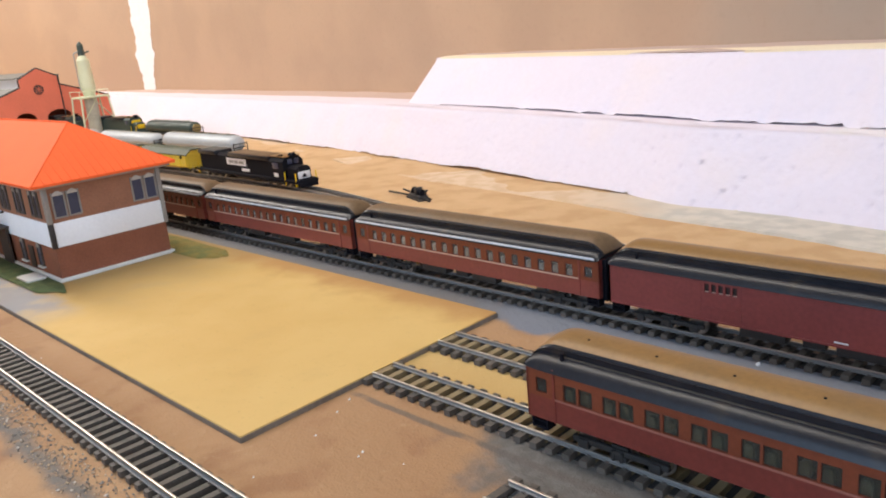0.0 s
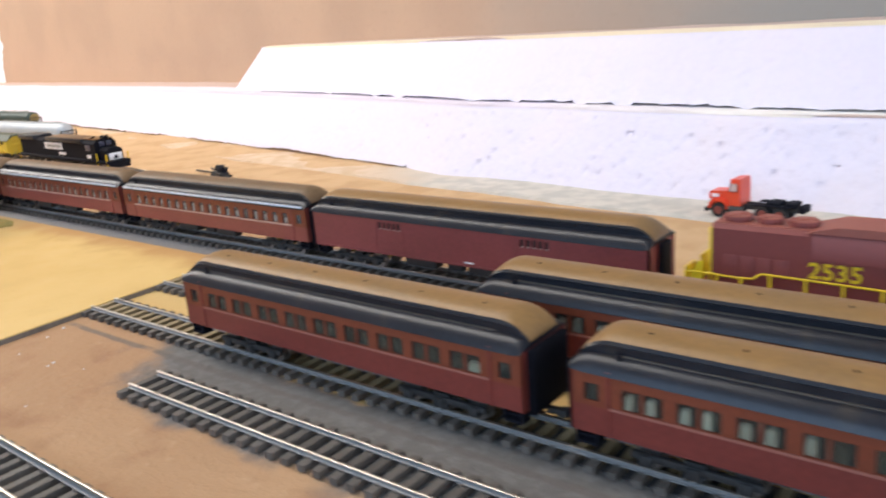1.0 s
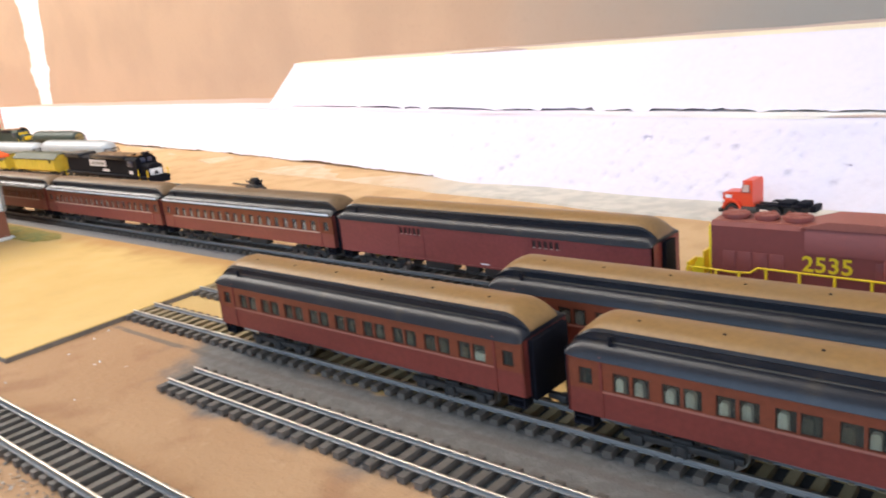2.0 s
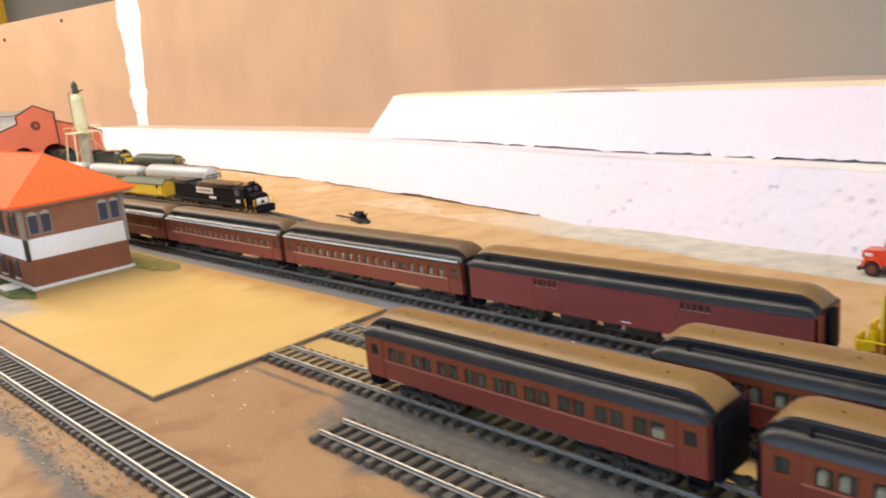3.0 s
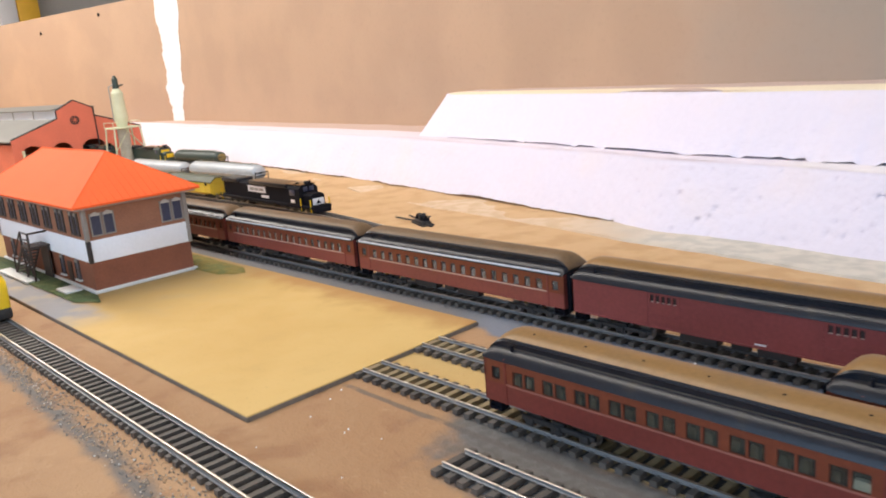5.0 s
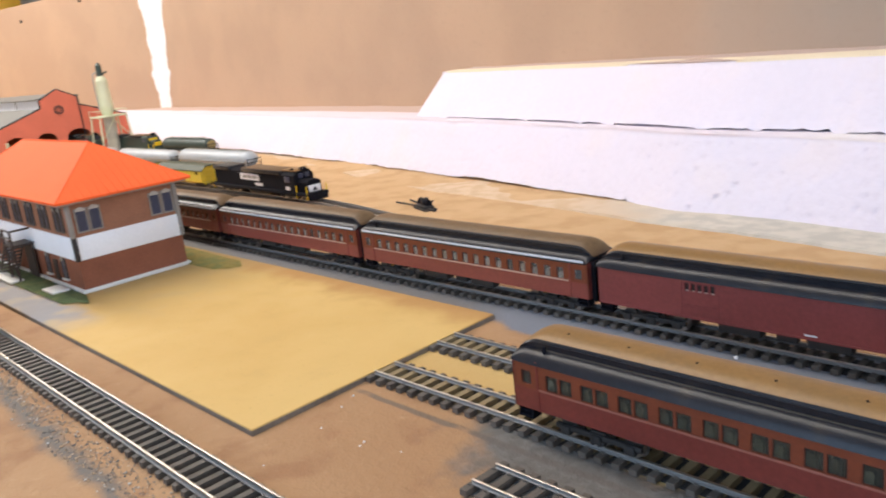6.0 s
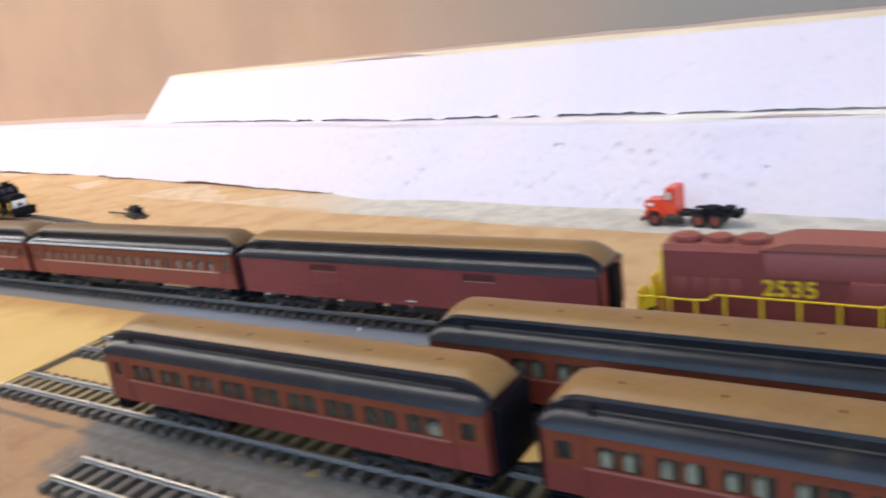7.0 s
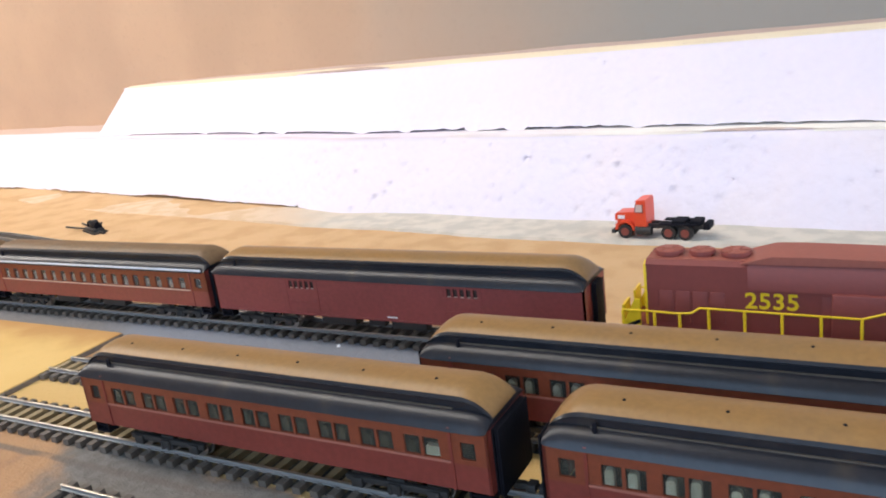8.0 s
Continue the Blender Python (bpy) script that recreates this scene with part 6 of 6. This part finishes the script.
for x0, x1, y0, y1 in ((-0.455, -0.425, 0.040, 0.057), (-0.625, -0.520, 0.030, 0.044)):
    bm = B(); box(bm, x0, x1, y0, y1, 0.0056, 0.0080, 0.0005)
    solid("doorstep", bm, STONE, "pale concrete slab on the grass by the tower", "slab", group="tower slabs").matrix_world = ON_BOARD

# ---- engine house ----
eh = thing("engine_house", "red brick engine house with arched doors and raised gable", "model building", Matrix.Translation((0.0, 0.030, 0.0)) @ Matrix.Diagonal((1, 1, 0.955, 1)))
EXF = -1.90
prof = [(0.392, 0.0), (0.392, 0.098), (0.518, 0.144), (0.518, 0.166), (0.566, 0.191), (0.614, 0.166), (0.614, 0.144), (0.742, 0.098), (0.742, 0.0)]
arches = [(0.440, 0.027), (0.517, 0.027), (0.602, 0.032)]
bm = B()
outline = [p for p in reversed(prof)]
for c, r in arches:
    outline.append((c - r, 0.0))
    for k in range(9):
        a = math.pi * (1 - k / 8)
        outline.append((c + r * math.cos(a), 0.056 + 0.022 * math.sin(a)))
    outline.append((c + r, 0.0))
prism(bm, outline, "x", EXF - 0.008, EXF)
part("front_wall", bm, HOUSE_RED, eh, angle=20)
bm = B()
for p, q in zip(prof[1:], prof[2:-1]):
    d = Vector((0, q[0] - p[0], q[1] - p[1]))
    if d.length > 0:
        rod(bm, (EXF - 0.003, p[0], p[1] + 0.001), (EXF - 0.003, q[0], q[1] + 0.001), 0.0034, 6)
part("coping", bm, COPING, eh, "black coping along the gable")
bm = B(); rod(bm, (EXF - 0.002, 0.562, 0.136), (EXF + 0.002, 0.562, 0.136), 0.0125, 24); rw = part("round_window", bm, COPING, eh, "round dark window")
bm = B()
for k in range(4):
    a = math.pi * k / 4
    rod(bm, (EXF + 0.0024, 0.562 - 0.011 * math.cos(a), 0.136 - 0.011 * math.sin(a)), (EXF + 0.0024, 0.562 + 0.011 * math.cos(a), 0.136 + 0.011 * math.sin(a)), 0.0008, 6)
part("glazing_bar", bm, HOUSE_RED, rw)
for y in (0.392, 0.742):
    bm = B(); box(bm, -2.75, EXF - 0.008, min(y, y + (0.006 if y < 0.5 else -0.006)), max(y, y + (0.006 if y < 0.5 else -0.006)), 0.0, 0.086); part("side_wall", bm, HOUSE_RED, eh)
bm = B(); box(bm, -2.75, -2.742, 0.398, 0.736, 0.0, 0.10); part("back_wall", bm, HOUSE_RED, eh)
for pts in ([(0.386, 0.092), (0.520, 0.141), (0.520, 0.145), (0.386, 0.096)], [(0.612, 0.141), (0.748, 0.091), (0.748, 0.095), (0.612, 0.145)]):
    bm = B(); prism(bm, pts, "x", -2.76, EXF - 0.006); part("roof", bm, HOUSE_ROOF, eh, "grey green metal roof slope")
# the monitor's bluish white paints in the window's glare on its glass
bm = B(); prism(bm, [(0.516, 0.140), (0.516, 0.1695), (0.566, 0.177), (0.616, 0.1695), (0.616, 0.140)], "x", -2.75, EXF - 0.010); mon = part("monitor", bm, SKYLIGHT, eh, "glazed roof monitor with window glare painted white")
for k in range(4):
    bm = B(); x = -2.66 + 0.19 * k; box(bm, x, x + 0.004, 0.5148, 0.5162, 0.141, 0.1695); part("mullion", bm, HOUSE_ROOF, mon)
bm = B(); prism(bm, [(0.508, 0.168), (0.566, 0.178), (0.624, 0.168), (0.624, 0.171), (0.566, 0.182), (0.508, 0.171)], "x", -2.76, EXF - 0.008); part("monitor_roof", bm, HOUSE_ROOF, eh)
bm = B(); rod(bm, (EXF + 0.002, 0.6165, 0.0), (EXF + 0.002, 0.6165, 0.17), 0.0018, 8); part("downpipe", bm, COPING, eh)
bm = B(); box(bm, EXF - 0.030, EXF + 0.018, 0.4125, 0.4155, 0.0, 0.068); part("door_leaf", bm, CREAM, eh, "pale open door leaf")

# ---- sanding tower in front of the engine house ----
st = thing("sand_tower", "cream sand tower on a grey column with a platform", "model tower", Matrix.Diagonal((1, 1, 0.975, 1)))
SX, SY = -1.72, 0.648
bm = B(); rod(bm, (SX, SY, 0.0), (SX, SY, 0.108), 0.0155, 18); part("column", bm, COLUMN, st)
bm = B(); box(bm, SX - 0.030, SX + 0.030, SY - 0.036, SY + 0.036, 0.1040, 0.1085, 0.0008); part("platform", bm, CREAM, st)
bm = B(); rod(bm, (SX, SY, 0.1085), (SX, SY, 0.130), 0.0130, 18, 0.0180); rod(bm, (SX, SY, 0.130), (SX, SY, 0.198), 0.0180, 22, 0.0150); rod(bm, (SX, SY, 0.198), (SX, SY, 0.210), 0.0150, 22, 0.0080); part("tank", bm, CREAM, st)
bm = B(); rod(bm, (SX, SY, 0.207), (SX, SY, 0.236), 0.0084, 14, 0.0074); rod(bm, (SX, SY, 0.236), (SX, SY, 0.244), 0.0074, 14, 0.002); rod(bm, (SX - 0.004, SY, 0.214), (SX + 0.004, SY + 0.018, 0.219), 0.0022, 8); part("cap", bm, GREEN, st, "dark green cap")
bm = B(); rod(bm, (SX + 0.004, SY - 0.021, 0.125), (SX + 0.004, SY - 0.021, 0.215), 0.0016, 8); rod(bm, (SX + 0.004, SY - 0.021, 0.215), (SX, SY - 0.004, 0.222), 0.0016, 8); part("pipe", bm, GREY, st)
for dx, dy in ((-0.028, -0.034), (0.028, -0.034), (-0.028, 0.034), (0.028, 0.034)):
    bm = B(); rod(bm, (SX + dx, SY + dy, 0.104), (SX + dx * 1.25, SY + dy * 1.25, 0.0), 0.0022, 6); part("leg", bm, CREAM, st)
bm = B()
for s in (-1, 1):
    rod(bm, (SX + 0.033, SY - 0.040, 0.045), (SX + 0.029, SY + 0.005, 0.104), 0.0014, 6)
    rod(bm, (SX + 0.033, SY + 0.040, 0.045), (SX + 0.029, SY - 0.005, 0.104), 0.0014, 6)
part("brace", bm, CREAM, st)
bm = B()
for a, b in (((-0.03, -0.036), (0.03, -0.036)), ((0.03, -0.036), (0.03, 0.036)), ((0.03, 0.036), (-0.03, 0.036))):
    rod(bm, (SX + a[0], SY + a[1], 0.122), (SX + b[0], SY + b[1], 0.122), 0.0009, 6)
for dx, dy in ((-0.03, -0.036), (0.03, -0.036), (0.03, 0.0), (0.03, 0.036), (-0.03, 0.036)):
    rod(bm, (SX + dx, SY + dy, 0.108), (SX + dx, SY + dy, 0.122), 0.0009, 6)
part("guard_rail", bm, CREAM, st)

# ---- lorry tractor on the road ----
lorry = thing("tractor_truck", "orange red toy tractor truck with bare black chassis", "truck")
# front towards -x; local origin under the front axle
bm = B(); prism(bm, [(-0.004, 0.0075), (-0.0100, 0.0085), (-0.0100, 0.0205), (-0.0085, 0.0218), (0.0085, 0.0228), (0.0085, 0.0075)], "y", -0.0078, 0.0078); bon = part("bonnet", bm, TRUCK_RED, lorry)
for s in (-1, 1):
    bm = B(); y = s * 0.0079; box(bm, -0.0075, -0.0012, y - 0.0003, y + 0.0003, 0.0165, 0.0196, 0.0001); part("side_vent", bm, WHITE, bon, "pale patch on the bonnet side")
bm = B()
prism(bm, [(0.0085, 0.0080), (0.0085, 0.0228), (0.0100, 0.0312), (0.0112, 0.0325), (0.0178, 0.0330), (0.0188, 0.0318), (0.0188, 0.0080)], "y", -0.0108, 0.0108)
cab = part("cab", bm, TRUCK_RED, lorry)
bm = B(); prism(bm, [(0.0085, 0.0318), (0.0100, 0.0334), (0.0182, 0.0339), (0.0182, 0.0328), (0.0100, 0.0324)], "y", -0.0100, 0.0100); part("sun_visor", bm, TRUCK_RED, cab)
for s in (-1, 1):
    bm = B(); y = s * 0.0109; prism(bm, [(0.0094, 0.0236), (0.0105, 0.0300), (0.0160, 0.0300), (0.0160, 0.0236)], "y", y - 0.0003, y + 0.0003); part("side_window", bm, CAB_GLASS, cab, "pale side window")
    bm = B(); box(bm, 0.0090, 0.0165, y - 0.0005, y + 0.0005, 0.0228, 0.0236); box(bm, 0.0158, 0.0165, y - 0.0005, y + 0.0005, 0.0236, 0.0304); prism(bm, [(0.0088, 0.0236), (0.0100, 0.0304), (0.0107, 0.0304), (0.0095, 0.0236)], "y", y - 0.0005, y + 0.0005); part("window_frame", bm, RIM, cab)
    bm = B(); y = s * 0.0110; box(bm, 0.0095, 0.0175, y - 0.0002, y + 0.0002, 0.0095, 0.0098); part("door_line", bm, COPING, cab)
    bm = B()
    out = []
    for k in range(9):
        a = math.pi * k / 8
        out.append((-0.0088 * math.cos(a) * -1, 0.0075 + 0.0085 * math.sin(a)))
    inn = [(0.0070 * math.cos(math.pi * k / 8), 0.0075 + 0.0068 * math.sin(math.pi * k / 8)) for k in range(9)]
    prism(bm, out + inn[::-1], "y", min(s * 0.0072, s * 0.0122), max(s * 0.0072, s * 0.0122)); part("fender", bm, TRUCK_RED, lorry)
    bm = B(); y = s * 0.0100; rod(bm, (-0.0098, y * 0.85, 0.0135), (-0.0080, y * 0.85, 0.0135), 0.0016, 10); part("headlight", bm, WHITE, lorry)
    bm = B(); rod(bm, (0.0092, s * 0.0100, 0.0072), (0.0230, s * 0.0100, 0.0072), 0.0038, 12); part("fuel_tank", bm, UNDER, lorry)
bm = B(); prism(bm, [(0.0088, 0.0236), (0.0100, 0.0304), (0.0094, 0.0304), (0.0081, 0.0236)], "y", -0.0092, 0.0092); part("windshield", bm, CAB_GLASS, cab)
bm = B(); box(bm, -0.0125, -0.0090, -0.0120, 0.0120, 0.0040, 0.0075, 0.0006); part("bumper", bm, UNDER, lorry)
bm = B(); box(bm, -0.0098, -0.0094, -0.0060, 0.0060, 0.0095, 0.0180); part("grille", bm, WHITE, lorry)
bm = B()
for s in (-1, 1):
    box(bm, -0.008, 0.069, s * 0.0045 - 0.0012, s * 0.0045 + 0.0012, 0.0085, 0.0120)
for x in (0.026, 0.034, 0.045, 0.056, 0.067):
    box(bm, x, x + 0.002, -0.0045, 0.0045, 0.0088, 0.0116)
part("chassis", bm, UNDER, lorry)
bm = B(); box(bm, 0.0395, 0.0510, -0.0085, 0.0085, 0.0122, 0.0158, 0.0010); box(bm, 0.0550, 0.0640, -0.0080, 0.0080, 0.0118, 0.0162, 0.0012); box(bm, 0.066, 0.0710, -0.0075, 0.0075, 0.0085, 0.0140, 0.0006); part("fifth_wheel", bm, BLACK, lorry)
for x in (0.0, 0.0380, 0.0520):
    for s in (-1, 1):
        w = 0.0035 if x == 0 else 0.0060
        bm = B(); rod(bm, (x, s * 0.0120 - s * w, 0.0062), (x, s * 0.0120, 0.0062), 0.0062, 20); wl = part("wheel", bm, TYRE, lorry)
        bm = B(); rod(bm, (x, s * 0.0116, 0.0062), (x, s * 0.0124, 0.0062), 0.0036, 14); part("rim", bm, RIM, wl, "dull red wheel rim")
for s in (-1, 1):
    bm = B(); box(bm, 0.0295, 0.0610, s * 0.0078 - 0.0042, s * 0.0078 + 0.0042, 0.0128, 0.0135, 0.0003); part("mudguard", bm, BLACK, lorry)
lorry.matrix_world = Matrix.Translation((0.2895, 0.480, 0.0024)) @ Matrix.Rotation(radians(-5), 4, "Z") @ Matrix.Scale(0.93, 4)

bm = B()
rod(bm, (0.173, 0.226, GROUND_Z), (0.1735, 0.2262, GROUND_Z + 0.0016), 0.0014, 6, 0.0006)
solid("crumb", bm, WHITE, "tiny white crumb on the grey ballast strip", "crumb")

rng = random.Random(11)
for k in range(9):
    x, y, r = rng.uniform(0.006, 0.13), rng.uniform(-0.012, 0.066), rng.uniform(0.0004, 0.0008)
    if k > 6:
        x, y = rng.uniform(-0.30, 0.10), rng.uniform(-0.024, -0.006)
    bm = B()
    rod(bm, (x, y, GROUND_Z), (x + r * 0.4, y, GROUND_Z + r * 1.2), r, 6, r * 0.5)
    solid("crumb", bm, STONE, "tiny white crumb on the tan plaster", "crumb", group="crumbs on the plaster")

# ---- loose stones beside the near track ----
rng = np.random.default_rng(5)
verts, faces = [], []
shape = np.array([(1, 0, 0), (-1, 0, 0), (0, 1, 0), (0, -1, 0), (0, 0, 1), (0, 0, -0.6)], float)
tris = ((0, 2, 4), (2, 1, 4), (1, 3, 4), (3, 0, 4), (2, 0, 5), (1, 2, 5), (3, 1, 5), (0, 3, 5))
for k in range(5200):
    x = rng.uniform(-0.95, 0.55)
    y = -0.0725 - 0.038 * x + rng.normal() * 0.0055 if k % 3 else near_y(x) - rng.uniform(0.0150, 0.0260)
    s = rng.uniform(0.0003, 0.0010)
    p = shape * s * rng.uniform(0.6, 1.3, (6, 3))
    a = rng.uniform(0, 6.28)
    c, d = math.cos(a), math.sin(a)
    base = len(verts)
    for q in p:
        verts.append((x + q[0] * c - q[1] * d, y + q[0] * d + q[1] * c, GROUND_Z + 0.0002 + s * 0.4 + q[2]))
    faces += [(base + i, base + j, base + l) for i, j, l in tris]
me = bpy.data.meshes.new("ballast")
me.from_pydata(verts, [], faces)
me.materials.append(STONES)
tagged(new("ballast", me), "scattered grey ballast grains beside the near track", "ballast", kind="stuff")
